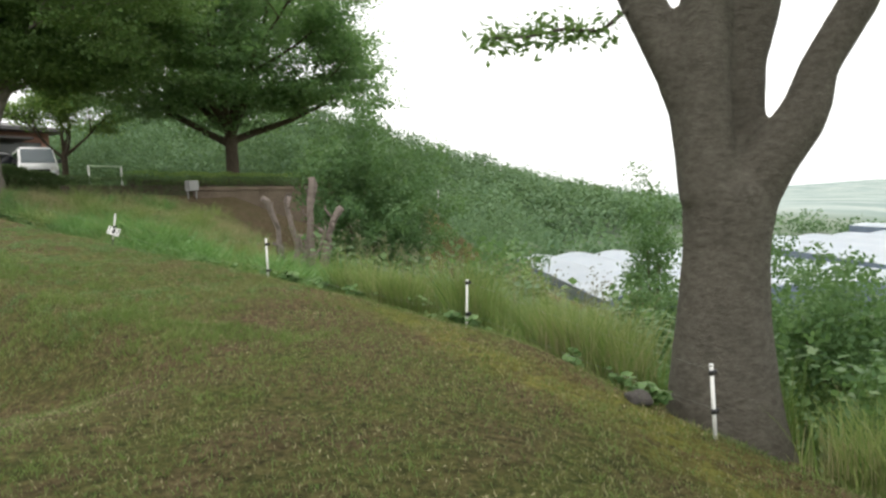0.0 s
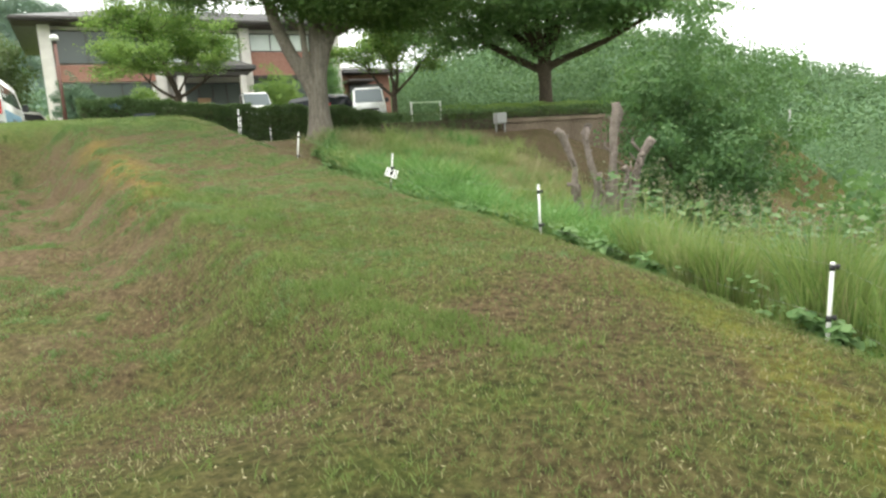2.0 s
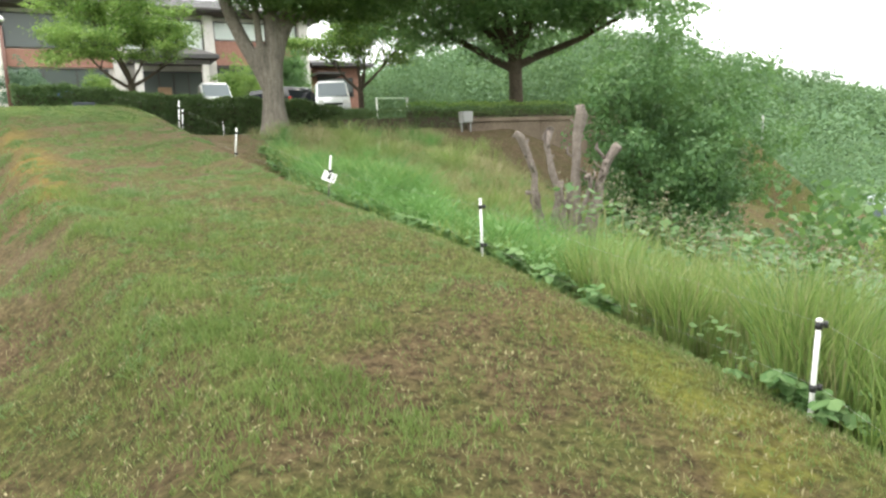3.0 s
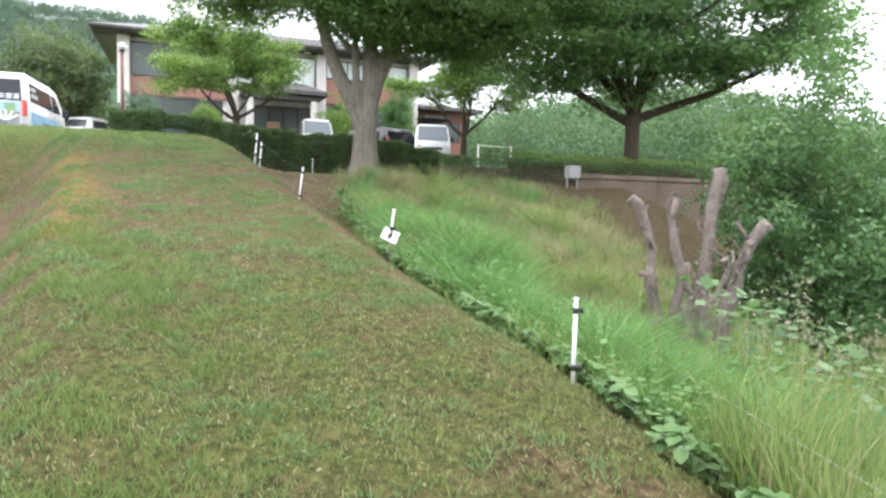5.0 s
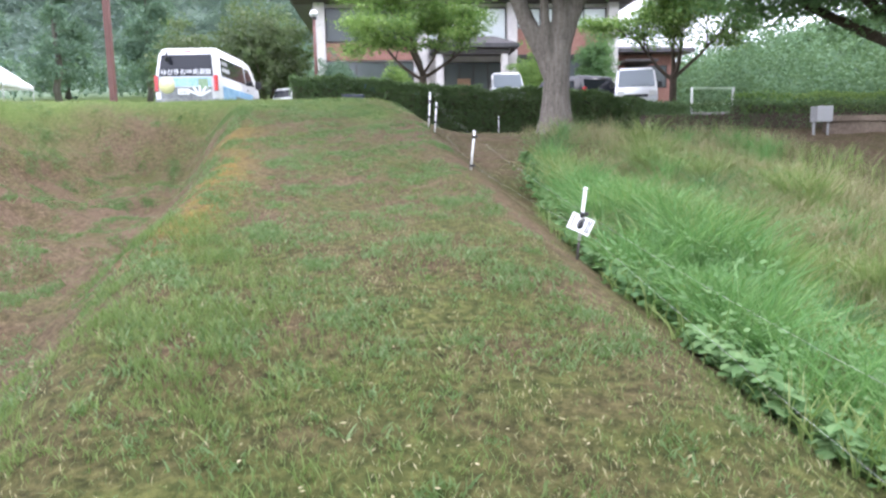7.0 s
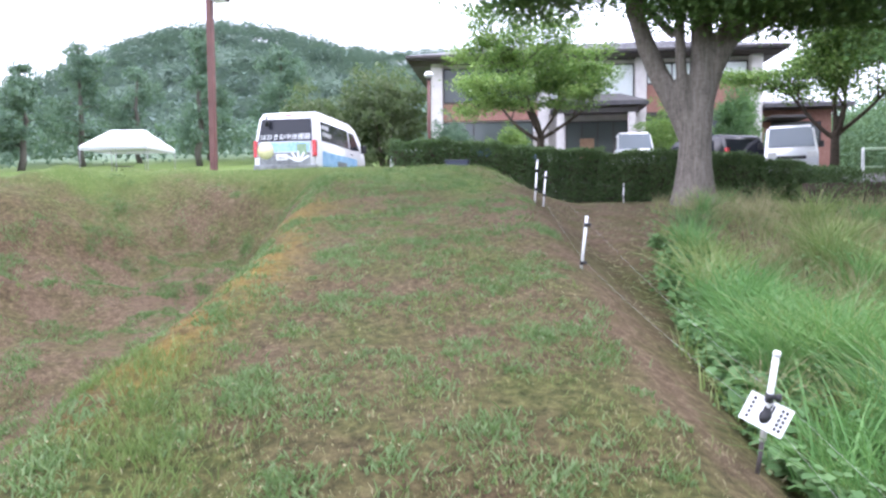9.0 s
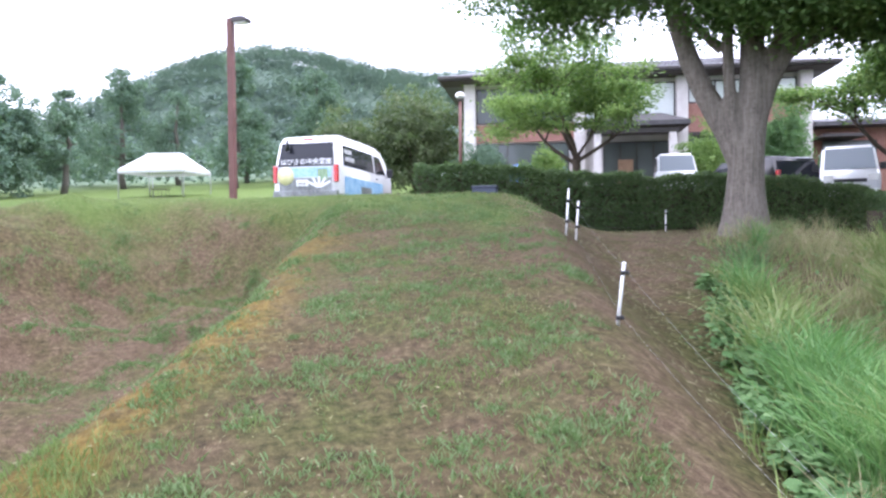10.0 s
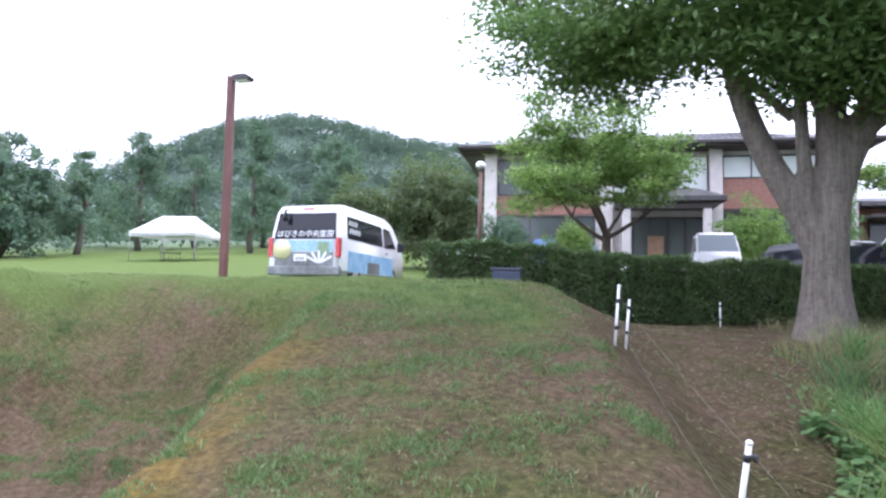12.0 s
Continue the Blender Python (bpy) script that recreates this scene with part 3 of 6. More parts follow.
tree("zelkova_tree", T_NEAR, [(h, r, o * W_NEAR[0], o * W_NEAR[1]) for h, r, o in ((-0.6, 0.78, 0.02), (-0.25, 0.63, 0.02), (0.14, 0.535, 0.015), (0.54, 0.485, 0.015), (1.1, 0.42, 0.03), (1.67, 0.385, 0.065), (2.0, 0.4, 0.085), (2.25, 0.39, 0.09), (2.4, 0.3, 0.08))],
     [], 3, M_ZELKOVA, M_BARK, "big grey-barked zelkova with forked trunk on the slope", per=70, length=0.12, level=2, low=5.2, spread=(0.5, 0.5, 0.16),
     stems=[(across(W_NEAR, (2.3, -0.03, 0.0, 0.32), (2.7, -0.1, 0.0, 0.275), (3.05, -0.17, 0.0, 0.245), (3.4, -0.3, 0.0, 0.225), (3.82, -0.49, 0.0, 0.21), (4.2, -0.66, 0.02, 0.2), (5.0, -0.98, 0.05, 0.18)), (((-0.35, 0.2, 0.1), 3.6), ((0.2, -0.4, 0.2), 3.2), ((-0.5, -0.3, -0.1), 3.0))),
            (across(W_NEAR, (2.2, -0.04, -0.1, 0.3), (2.7, -0.07, -0.14, 0.235), (3.1, -0.07, -0.14, 0.215), (3.5, -0.06, -0.12, 0.215), (4.0, -0.05, -0.08, 0.215), (5.0, -0.12, -0.1, 0.19)), (((0.0, -0.4, 0.0), 3.4), ((-0.3, 0.3, 0.2), 3.4))),
            (across(W_NEAR, (2.2, 0.26, 0.18, 0.2), (2.7, 0.27, 0.22, 0.185), (3.05, 0.25, 0.2, 0.2), (3.44, 0.25, 0.2, 0.215), (3.9, 0.34, 0.2, 0.25), (5.0, 0.58, 0.25, 0.18)), (((0.2, 0.5, 0.0), 3.4), ((0.0, 0.2, 0.3), 3.4))),
            (across(W_NEAR, (1.75, 0.2, 0.0, 0.25), (2.2, 0.29, 0.0, 0.255), (2.55, 0.47, 0.0, 0.25), (2.84, 0.7, 0.0, 0.22), (3.02, 0.78, 0.0, 0.2), (3.3, 0.86, 0.0, 0.165), (3.8, 1.16, 0.0, 0.165), (5.0, 1.65, 0.0, 0.15)), (((0.4, 0.1, 0.1), 3.6), ((0.1, -0.5, 0.2), 3.0), ((0.3, 0.5, 0.0), 3.0)))],
     sprig=[(-2.05 + 0.12 * k, 0.2 + 0.1 * (k % 3), 3.97 - 0.03 * (k % 4) - 0.025 * abs(k - 5)) for k in range(10)])

T_FORK = ground_at(19.7, -2.4) + Vector((0.155, 0.15, 0))
W_FORK = (0.73, 0.685)
tree("zelkova_tree", T_FORK, [(-0.2, 0.62, 0, 0), (0.0, 0.53, 0, 0), (0.3, 0.44, 0, 0), (0.8, 0.365, 0, 0), (1.35, 0.33, 0.01, 0.01), (1.7, 0.33, 0.02, 0.02), (2.0, 0.27, 0.03, 0.03)],
     [((-0.25, -0.35, 3.6), (-0.5, -0.95, 0.75), 3.0, 0.1), ((0.0, 0.05, 3.4), (-0.6, 0.5, 0.6), 4.2, 0.11), ((0.3, 0.3, 3.4), (0.75, -0.3, 0.6), 4.2, 0.11), ((0.5, 0.5, 3.4), (0.6, 0.9, 0.5), 4.0, 0.11)],
     11, M_ZELKOVA, M_BARK_FURROW, "large zelkova tree with forked trunk before a hedge", per=92, length=0.135, level=3, spread=(0.42, 0.42, 0.1), low=3.6, fill=(560, (0.9, 1.0, 6.8), (4.8, 4.8, 2.4)), 
     boughs=((230, (2.3, 2.4, 4.5), (2.7, 2.7, 1.1)), (130, (-2.5, -2.3, 5.3), (1.9, 1.9, 1.0)), (90, (0.4, 0.0, 5.6), (2.0, 2.0, 0.9)), (36, (0.9, -0.6, 4.1), (1.1, 1.1, 0.55)), (170, (1.7, 0.5, 4.35), (1.7, 1.7, 0.9)), (60, (-0.2, -1.3, 4.9), (1.3, 1.3, 0.7)), (70, (0.7, -0.5, 4.5), (1.2, 1.2, 0.6))),
     stems=[(across(W_FORK, (1.4, -0.03, 0.0, 0.3), (2.0, -0.3, 0.0, 0.26), (2.45, -0.55, 0.0, 0.235), (2.85, -0.76, 0.0, 0.22), (3.5, -1.03, 0.0, 0.205), (4.2, -1.25, 0.0, 0.19), (4.9, -1.42, 0.0, 0.165)), (((-0.4, -0.3, 0.0), 3.0), ((0.1, 0.4, 0.2), 2.8))),
            (across(W_FORK, (1.7, -0.12, -0.15, 0.16), (2.4, -0.26, -0.2, 0.125), (3.2, -0.3, -0.2, 0.115), (4.0, -0.32, -0.22, 0.105), (5.0, -0.4, -0.25, 0.09)), (((0.0, -0.3, 0.1), 2.6),)),
            (across(W_FORK, (1.2, 0.02, 0.0, 0.3), (1.9, 0.07, 0.0, 0.3), (2.4, 0.12, 0.0, 0.29), (2.9, 0.14, 0.0, 0.26), (3.7, 0.12, 0.0, 0.23), (4.7, 0.13, 0.0, 0.22), (5.4, 0.1, 0.0, 0.2)), (((-0.2, 0.3, 0.0), 3.2), ((0.3, -0.4, 0.0), 3.0), ((0.0, 0.0, 0.4), 3.2))),
            (across(W_FORK, (2.2, 0.14, 0.05, 0.25), (2.9, 0.36, 0.05, 0.225), (3.7, 0.74, 0.05, 0.205), (4.7, 1.13, 0.05, 0.19), (5.5, 1.4, 0.05, 0.16)), (((0.3, 0.3, 0.0), 3.0), ((0.3, -0.3, 0.1), 3.0), ((-0.1, 0.5, 0.0), 2.8)))])

T_LAWN = Vector((-10.6, 30.6, 3.4))
tree("zelkova_tree", T_LAWN, [(-0.5, 0.46, 0, 0), (0.0, 0.38, 0, 0), (0.6, 0.3, 0, 0), (1.5, 0.28, 0, 0), (2.2, 0.3, 0, 0), (2.5, 0.25, 0, 0)],
     [((-0.1, 0, 2.0), (-0.9, -0.3, 0.6), 5.0, 0.19), ((0.1, 0, 2.1), (1.0, 0.3, 0.42), 4.6, 0.19), ((0, 0, 2.3), (0.1, 0.2, 1), 5.2, 0.24), ((0, 0, 2.3), (-0.35, -0.4, 1), 5.2, 0.2), ((0, 0, 2.3), (0.6, -0.3, 0.9), 5.2, 0.2), ((0, 0, 2.2), (-0.5, 0.7, 0.6), 4.8, 0.18),
      ((0, 0, 2.2), (0.3, -0.9, 0.6), 4.8, 0.18), ((0, 0, 2.4), (-0.8, 0.1, 0.95), 5.2, 0.18)],
     21, M_LIT_LEAVES, M_BARK_DARK, "wide spreading zelkova tree at the car park edge", per=66, length=0.195, level=3, spread=(0.56, 0.56, 0.1), fill=(470, (0.0, 0, 5.35), (5.9, 5.9, 2.7)),
     boughs=((80, (3.6, -1.0, 3.9), (2.2, 2.2, 0.7)), (40, (-3.6, -1.2, 3.9), (2.4, 2.4, 0.8)), (36, (0.5, -3.6, 4.0), (2.2, 1.6, 0.7))))

T_MAPLE = Vector((-26.85, 24.3, 3.7))
tree("maple_tree", T_MAPLE, [(-0.2, 0.27, 0, 0), (0, 0.22, 0, 0), (0.8, 0.17, 0, 0), (1.9, 0.16, 0, 0), (2.3, 0.13, 0, 0)],
     [((0, 0, 1.9), (-0.5, -0.85, 0.5), 2.5, 0.09), ((0, 0, 2.0), (0.5, 0.8, 0.5), 2.5, 0.09), ((0, 0, 2.1), (0.1, -0.1, 1), 3.0, 0.1), ((0, 0, 2.0), (-0.5, 0.5, 0.8), 2.4, 0.08), ((0, 0, 2.0), (0.5, -0.7, 0.8), 2.4, 0.08), ((0, 0, 2.2), (-0.3, -0.5, 1.0), 2.7, 0.08)],
     31, M_MAPLE, M_BARK_DARK, "bright green maple tree beside the entrance", per=85, length=0.14, level=2, spread=(0.34, 0.34, 0.09))
tree("maple_tree", Vector((-19.45, 31.8, 3.75)), [(-0.2, 0.25, 0, 0), (0, 0.2, 0, 0), (0.8, 0.15, 0, 0), (1.5, 0.14, 0, 0), (1.8, 0.12, 0, 0)],
     [((0, 0, 1.5), (-0.7, -0.6, 0.7), 2.2, 0.09), ((0, 0, 1.6), (0.7, 0.6, 0.7), 2.2, 0.09), ((0, 0, 1.7), (0.1, -0.1, 1), 2.4, 0.1), ((0, 0, 1.6), (-0.5, 0.5, 0.9), 2.2, 0.08), ((0, 0, 1.6), (0.6, -0.5, 0.9), 2.2, 0.08)],
     33, M_MAPLE, M_BARK_DARK, "young bright green maple beside parked cars", per=85, length=0.14, level=2, spread=(0.34, 0.34, 0.09))

# ---- hedge ----
def hedge(name, line, highs, deep, seed, label, leaves=M_HEDGE, length=0.065, density=1500):
    """A clipped hedge along a line of (x, y): a plain box core in dark bark and a skin of small leaves."""
    rng = np.random.default_rng(seed)
    ob = thing(name, Matrix(), label, "hedge")
    q = [Vector((x, y, float(height(x, y)))) for x, y in line]
    pts = []
    bm = bmesh.new()
    highs = highs if isinstance(highs, tuple) else (highs,) * len(q)
    for a, b, high, h2 in zip(q, q[1:], highs, highs[1:]):
        d = b - a
        flat = Vector((d.x, d.y, 0)).normalized()
        side = Vector((-flat.y, flat.x, 0))
        n = int(density * d.length * (high * 2 + deep))
        s, w, h = rng.uniform(-0.02, 1.02, n), rng.uniform(-1, 1, n), rng.uniform(0, 1, n)
        pick = rng.uniform(0, high * 2 + deep, n)
        top = pick < deep
        w = np.where(top, w, np.sign(w))
        h = np.where(top, 1.0, h)
        lump = 0.05 * np.sin(s * d.length * 3 + h * 4 + seed) + 0.04 * np.sin(s * d.length * 7.3 + 2)
        p = np.array(a)[None] + s[:, None] * np.array(d)[None] + np.array(side)[None] * ((w * (deep / 2 + lump)))[:, None]
        p[:, 2] += h * (high + (h2 - high) * s + lump * 0.8)
        pts.append(p)
        m = Matrix((( d.x, side.x, 0, (a.x + b.x) / 2), (d.y, side.y, 0, (a.y + b.y) / 2), (d.z, 0, 1, (a.z + b.z) / 2), (0, 0, 0, 1)))
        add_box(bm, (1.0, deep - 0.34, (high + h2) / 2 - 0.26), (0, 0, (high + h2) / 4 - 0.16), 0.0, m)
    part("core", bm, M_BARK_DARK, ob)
    crown = new("foliage", quads("foliage", leaf_quads(rng, np.concatenate(pts), (0.03,) * 3, 1, length, 0.2, 0.65), leaves))
    crown.parent = ob
    return ob


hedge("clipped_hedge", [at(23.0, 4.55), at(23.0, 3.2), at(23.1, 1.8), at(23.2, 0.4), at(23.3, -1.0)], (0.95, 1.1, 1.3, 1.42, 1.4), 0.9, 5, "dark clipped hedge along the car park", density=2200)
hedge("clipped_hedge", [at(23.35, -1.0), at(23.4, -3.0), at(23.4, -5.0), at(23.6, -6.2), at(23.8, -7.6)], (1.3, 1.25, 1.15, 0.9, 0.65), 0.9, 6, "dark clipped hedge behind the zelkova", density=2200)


# ---- plants of the open ground ----
def strips(name, root, tip, bend, width, material):
    """Grass blades: curved tapering ribbons from root to tip, bowed by bend."""
    n = len(root)
    side = np.cross(tip - root, np.random.default_rng(n).normal(0, 1, (n, 3)))
    side /= np.linalg.norm(side, axis=1, keepdims=True) + 1e-9
    rows = []
    for f, w in ((0.0, 1.0), (0.4, 0.85), (0.75, 0.55), (1.0, 0.08)):
        c = root + (tip - root) * f + bend * (f * f)
        rows += [c - side * (width * w)[:, None] / 2, c + side * (width * w)[:, None] / 2]
    v = np.stack(rows, 1).astype(np.float32)
    base = np.arange(n, dtype=np.int32)[:, None, None] * 8
    f = (base + np.array([[0, 1, 3, 2], [2, 3, 5, 4], [4, 5, 7, 6]], np.int32)[None]).reshape(-1, 4)
    me = bpy.data.meshes.new(name)
    me.vertices.add(n * 8)
    me.vertices.foreach_set("co", v.ravel())
    me.loops.add(f.size)
    me.loops.foreach_set("vertex_index", f.ravel())
    me.polygons.add(len(f))
    me.polygons.foreach_set("loop_start", np.arange(0, f.size, 4, dtype=np.int32))
    me.update(calc_edges=True)
    me.shade_smooth()
    me.materials.append(material)
    return me


def rooted(u, v):
    x, y = at(u, v)
    return np.stack([x, y, height(x, y)], -1)


def patchy(u, v, k=1.0, p=0.0):
    """A smooth uneven field between about 0 and 1."""
    return 0.5 + 0.14 * (np.sin(1.3 * k * u + 0.7 * k * v + p) + np.sin(2.1 * k * v - 0.9 * k * u + 2 * p) + np.sin(3.7 * k * u + 1.9 * k * v + 1) + np.sin(4.3 * k * v - 2.7 * k * u + 4 + p))


def weeds(name, n, seed, u0, u1, s0, s1, h0, h1, wide, material, label, keep=None, lean=0.3):
    rng = np.random.default_rng(seed)
    u = rng.uniform(u0, u1, n)
    s = s0 + (s1 - s0) * rng.uniform(0, 1, n) ** 1.3
    v = edge_v(u) - s
    ok = rng.uniform(0.1, 0.75, n) < patchy(u, v, 1.4, seed)
    if keep:
        ok &= keep(u, v, s)
    u, v, s = u[ok], v[ok], s[ok]
    r = rooted(u, v)
    m = len(r)
    hh = rng.uniform(h0, h1, m) * (0.55 + 0.9 * patchy(u, v, 0.8, seed + 2)) * smooth(-0.1, 0.8, s + 0.25)
    a = rng.uniform(0, 2 * math.pi, m)
    d = np.stack([np.cos(a), np.sin(a), np.zeros(m)], 1) * (rng.uniform(0.1, 1, m) * lean * hh)[:, None]
    tip = r + np.stack([np.zeros(m), np.zeros(m), hh], 1) + d * 0.5
    bend = d + np.stack([np.zeros(m), np.zeros(m), -0.18 * hh], 1)
    ob = new(name, strips(name, r - np.array([0, 0, 0.03]), tip, bend, wide * rng.uniform(0.6, 1.4, m), material))
    return tagged(ob, label, "weeds", kind="stuff")


def on_slope(u, v, s):
    clear = np.interp(u, [6, 9, 12, 15, 18], [0.15, 0.42, 0.95, 1.8, 2.7])
    gap = (u > 6) & (np.abs(s - 2.75 - 0.3 * np.sin(0.9 * u)) < 0.3 + 0.12 * np.sin(2.1 * u))
    return (u < 18.2) & ~gap & (np.hypot(u + 3.0, v - 0.1) > 1.05) & (s > clear + 0.5 * (patchy(u, v, 1.8, 1.0) - 0.5))


M_LUSH = leafy("lush_blades", [(0.1, (0.05, 0.14, 0.032)), (0.45, (0.1, 0.235, 0.055)), (0.85, (0.2, 0.34, 0.1))], 0.3, 0.45, 0.6)


def on_hump(u, v, s):
    return on_slope(u, v, s) & (u > 6.5) & (patchy(u, v, 0.9, 5) > 0.42)


def on_reeds(u, v, s):
    return on_slope(u, v, s) & (patchy(u, v, 1.6, 3) > 0.4)


weeds("tall_weeds", 36000, 1, -7, 18.8, 0.22, 8.5, 0.14, 0.42, 0.012, M_WEED, "dense green grass and weeds on the bank", on_slope, 0.6)
weeds("far_weeds", 20000, 2, -10, 9, 4.0, 14, 0.35, 0.8, 0.02, M_WEED, "rank green weeds lower on the slope", on_slope, 0.5)
weeds("dry_grass", 36000, 4, 6, 18.5, 2.6, 8.0, 0.22, 0.5, 0.009, M_STRAW, "pale dry grass on the hump of the bank", on_hump, 0.6)
weeds("tall_reeds", 22000, 5, -4.6, 2.8, 0.3, 2.4, 0.7, 1.1, 0.009, M_WEED, "upright stand of tall green reed grass", on_reeds, 0.38)
weeds("reed_stems", 5000, 6, -4.6, 2.8, 0.28, 1.8, 0.5, 0.85, 0.008, M_STRAW, "pale upright stems of the reed grass", on_reeds, 0.12)
weeds("verge_grass", 9000, 7, 12.5, 22.5, 1.6, 6.0, 0.2, 0.48, 0.01, M_STRAW, "dry verge grass before the hedge", lambda u, v, s: (np.hypot(u - 19.7, v + 2.4) > 0.8) & (v < -2.2) & (u < 22.6), 0.6)


def broad_weeds(name, n, seed, u0, u1, s0, s1, size, lift, material, label, power=1.4):
    rng = np.random.default_rng(seed)
    u = rng.uniform(u0, u1, n)
    s = s0 + (s1 - s0) * rng.uniform(0, 1, n) ** power
    v = edge_v(u) - s
    ok = (rng.uniform(0.4, 0.66, n) < patchy(u, v, 2.3, seed)) & on_slope(u, v, s + 0.3 * rng.uniform(0, 1, n))
    r = rooted(u[ok], v[ok])
    r[:, 2] += rng.uniform(0.02, 1, len(r)) * lift * smooth(-0.1, 0.9, s[ok] + 0.2)
    ob = new(name, quads(name, leaf_quads(rng, r, (0.02,) * 3, 1, size, 0.75, 0.95), material))
    return tagged(ob, label, "weeds", kind="stuff")


def vine(name, n, seed, u0, u1, label):
    """A creeper along the fence: each leaf has three broad leaflets on one stalk."""
    rng = np.random.default_rng(seed)
    u = rng.uniform(u0, u1, n)
    v = edge_v(u) - np.interp(u, [0, 3, 6, 9, 12, 15], [0.05, 0.12, 0.3, 0.5, 0.95, 1.7]) - np.abs(rng.normal(0, 0.3, n)) + 0.04
    ok = (patchy(u, v, 2.6, seed) > np.interp(u, [-4, 1.5, 3, 5], [0.74, 0.68, 0.58, 0.47])) & (np.hypot(u + 3.0, v - 0.1) > 0.8)
    c = rooted(u[ok], v[ok])
    m = len(c)
    c[:, 2] += rng.uniform(0.03, 0.2, m)
    a, size, out = rng.uniform(0, 2 * math.pi, m), rng.uniform(0.05, 0.115, m)[:, None], []
    for turn in (-1.5, 0.0, 1.5):
        d = np.stack([np.cos(a + turn), np.sin(a + turn), rng.normal(-0.1, 0.28, m)], 1)
        w = np.stack([-np.sin(a + turn), np.cos(a + turn), rng.normal(0, 0.3, m)], 1)
        for side in (-1, 1):
            out.append(np.stack([c, c + d * size * 0.3 + w * size * 0.45 * side, c + d * size * 0.75 + w * size * 0.34 * side, c + d * size - np.array([0, 0, 0.012])], 1))
    tagged(new(name, quads(name, np.concatenate(out), M_CLOVER)), label, "weeds", kind="stuff")


vine("vine_leaves", 4200, 8, -5.5, 15, "broad three-part vine leaves creeping along the fence")
broad_weeds("weed_leaves", 22000, 9, -8, 18, 0.5, 6.0, 0.06, 0.4, M_CLOVER, "leafy green weeds on the bank")
broad_weeds("nettle_leaves", 3600, 12, 1.0, 9.0, 0.2, 2.0, 0.062, 0.5, M_CLOVER, "leafy upright weeds beside the fence", 1.1)
broad_weeds("bramble_leaves", 26000, 10, -9, 6, 2.0, 12.0, 0.13, 1.3, M_BUSH, "dark bramble leaves down the slope", 0.9)


def big_tufts(name, n, seed, per, h0, h1, wide, material, label, u0=-6.0, u1=18.0, s0=0.5, s1=8.5, power=1.2):
    """Clumps of long arching blades on the bank."""
    rng = np.random.default_rng(seed)
    u = rng.uniform(u0, u1, n)
    s = s0 + (s1 - s0) * rng.uniform(0, 1, n) ** power
    v = edge_v(u) - s
    ok = on_slope(u, v, s - 0.42) & (patchy(u, v, 1.5, seed) > 0.4)
    c = np.repeat(np.stack([u[ok], v[ok]], 1), per, 0)
    size = np.repeat(rng.uniform(0.5, 1.35, ok.sum()), per)
    m = len(c)
    r = rooted(*(c + rng.normal(0, 0.1, (m, 2)) * size[:, None]).T)
    a, hh = rng.uniform(0, 2 * math.pi, m), rng.uniform(h0, h1, m) * size
    d = np.stack([np.cos(a), np.sin(a), np.zeros(m)], 1) * (hh * rng.uniform(0.15, 0.75, m))[:, None]
    tip = r + d * 0.6 + np.array([0, 0, 1.0]) * hh[:, None]
    bend = d * rng.uniform(0.5, 1.1, m)[:, None] - np.array([0, 0, 0.36]) * (hh * rng.uniform(0.5, 1.2, m))[:, None]
    return tagged(new(name, strips(name, r, tip, bend, wide * rng.uniform(0.6, 1.3, m), material)), label, "weeds", kind="stuff")


big_tufts("arching_grass", 150, 17, 90, 0.4, 0.8, 0.011, M_LUSH, "clumps of long arching bright grass", -6.0, 18.0, 0.5, 7.0)
big_tufts("pale_grass", 60, 18, 70, 0.35, 0.75, 0.009, M_STRAW, "clumps of pale dry arching grass")
big_tufts("lush_clumps", 210, 19, 170, 0.36, 0.82, 0.0105, M_LUSH, "belt of bright arching grass clumps beside the fence", 3.0, 16.5, 0.6, 2.3, 1.0)
big_tufts("mixed_clumps", 60, 22, 150, 0.4, 0.85, 0.011, M_WEED, "yellow-green arching grass clumps among the belt", 2.0, 16.5, 0.6, 2.6, 1.0)
big_tufts("dark_clumps", 60, 23, 110, 0.3, 0.6, 0.014, M_BUSH, "darker leafy clumps between the bright grass", 2.0, 17.0, 0.6, 5.0, 1.0)
big_tufts("dry_clumps", 90, 20, 90, 0.3, 0.6, 0.008, M_STRAW, "hump of dry seeding grass on the bank", 7.0, 17.5, 3.2, 6.0, 1.0)
big_tufts("hump_clumps", 34, 21, 240, 0.5, 0.95, 0.0095, M_WEED, "round green grass clumps on the dry hump", 6.5, 17.0, 3.1, 5.6, 1.0)


def seed_heads():
    """Tall stems with brownish tufts between the bank and the stump."""
    rng = np.random.default_rng(14)
    n = 150
    u, s = rng.uniform(-1.5, 4.6, n), rng.uniform(1.2, 3.2, n)
    r = rooted(u, edge_v(u) - s)
    h = rng.uniform(0.85, 1.35, n)
    tip = r + np.stack([rng.normal(0, 0.1, n), rng.normal(0, 0.1, n), h], 1)
    tagged(new("seed_stems", strips("seed_stems", r, tip, np.zeros((n, 3)), np.full(n, 0.012), M_STRAW)), "brown seed stems of tall weeds", "weeds", kind="stuff")
    tagged(new("seed_tufts", quads("seed_tufts", leaf_quads(rng, tip, (0.05, 0.05, 0.08), 18, 0.038, 0.2, 0.6), M_TUFT)), "brownish seed tufts of tall weeds", "weeds", kind="stuff")


M_TUFT = leafy("seed_tuft", [(0.1, (0.1, 0.092, 0.055)), (0.5, (0.18, 0.16, 0.1)), (0.9, (0.3, 0.27, 0.19))], 0.3, 0.8, 1.0)
seed_heads()


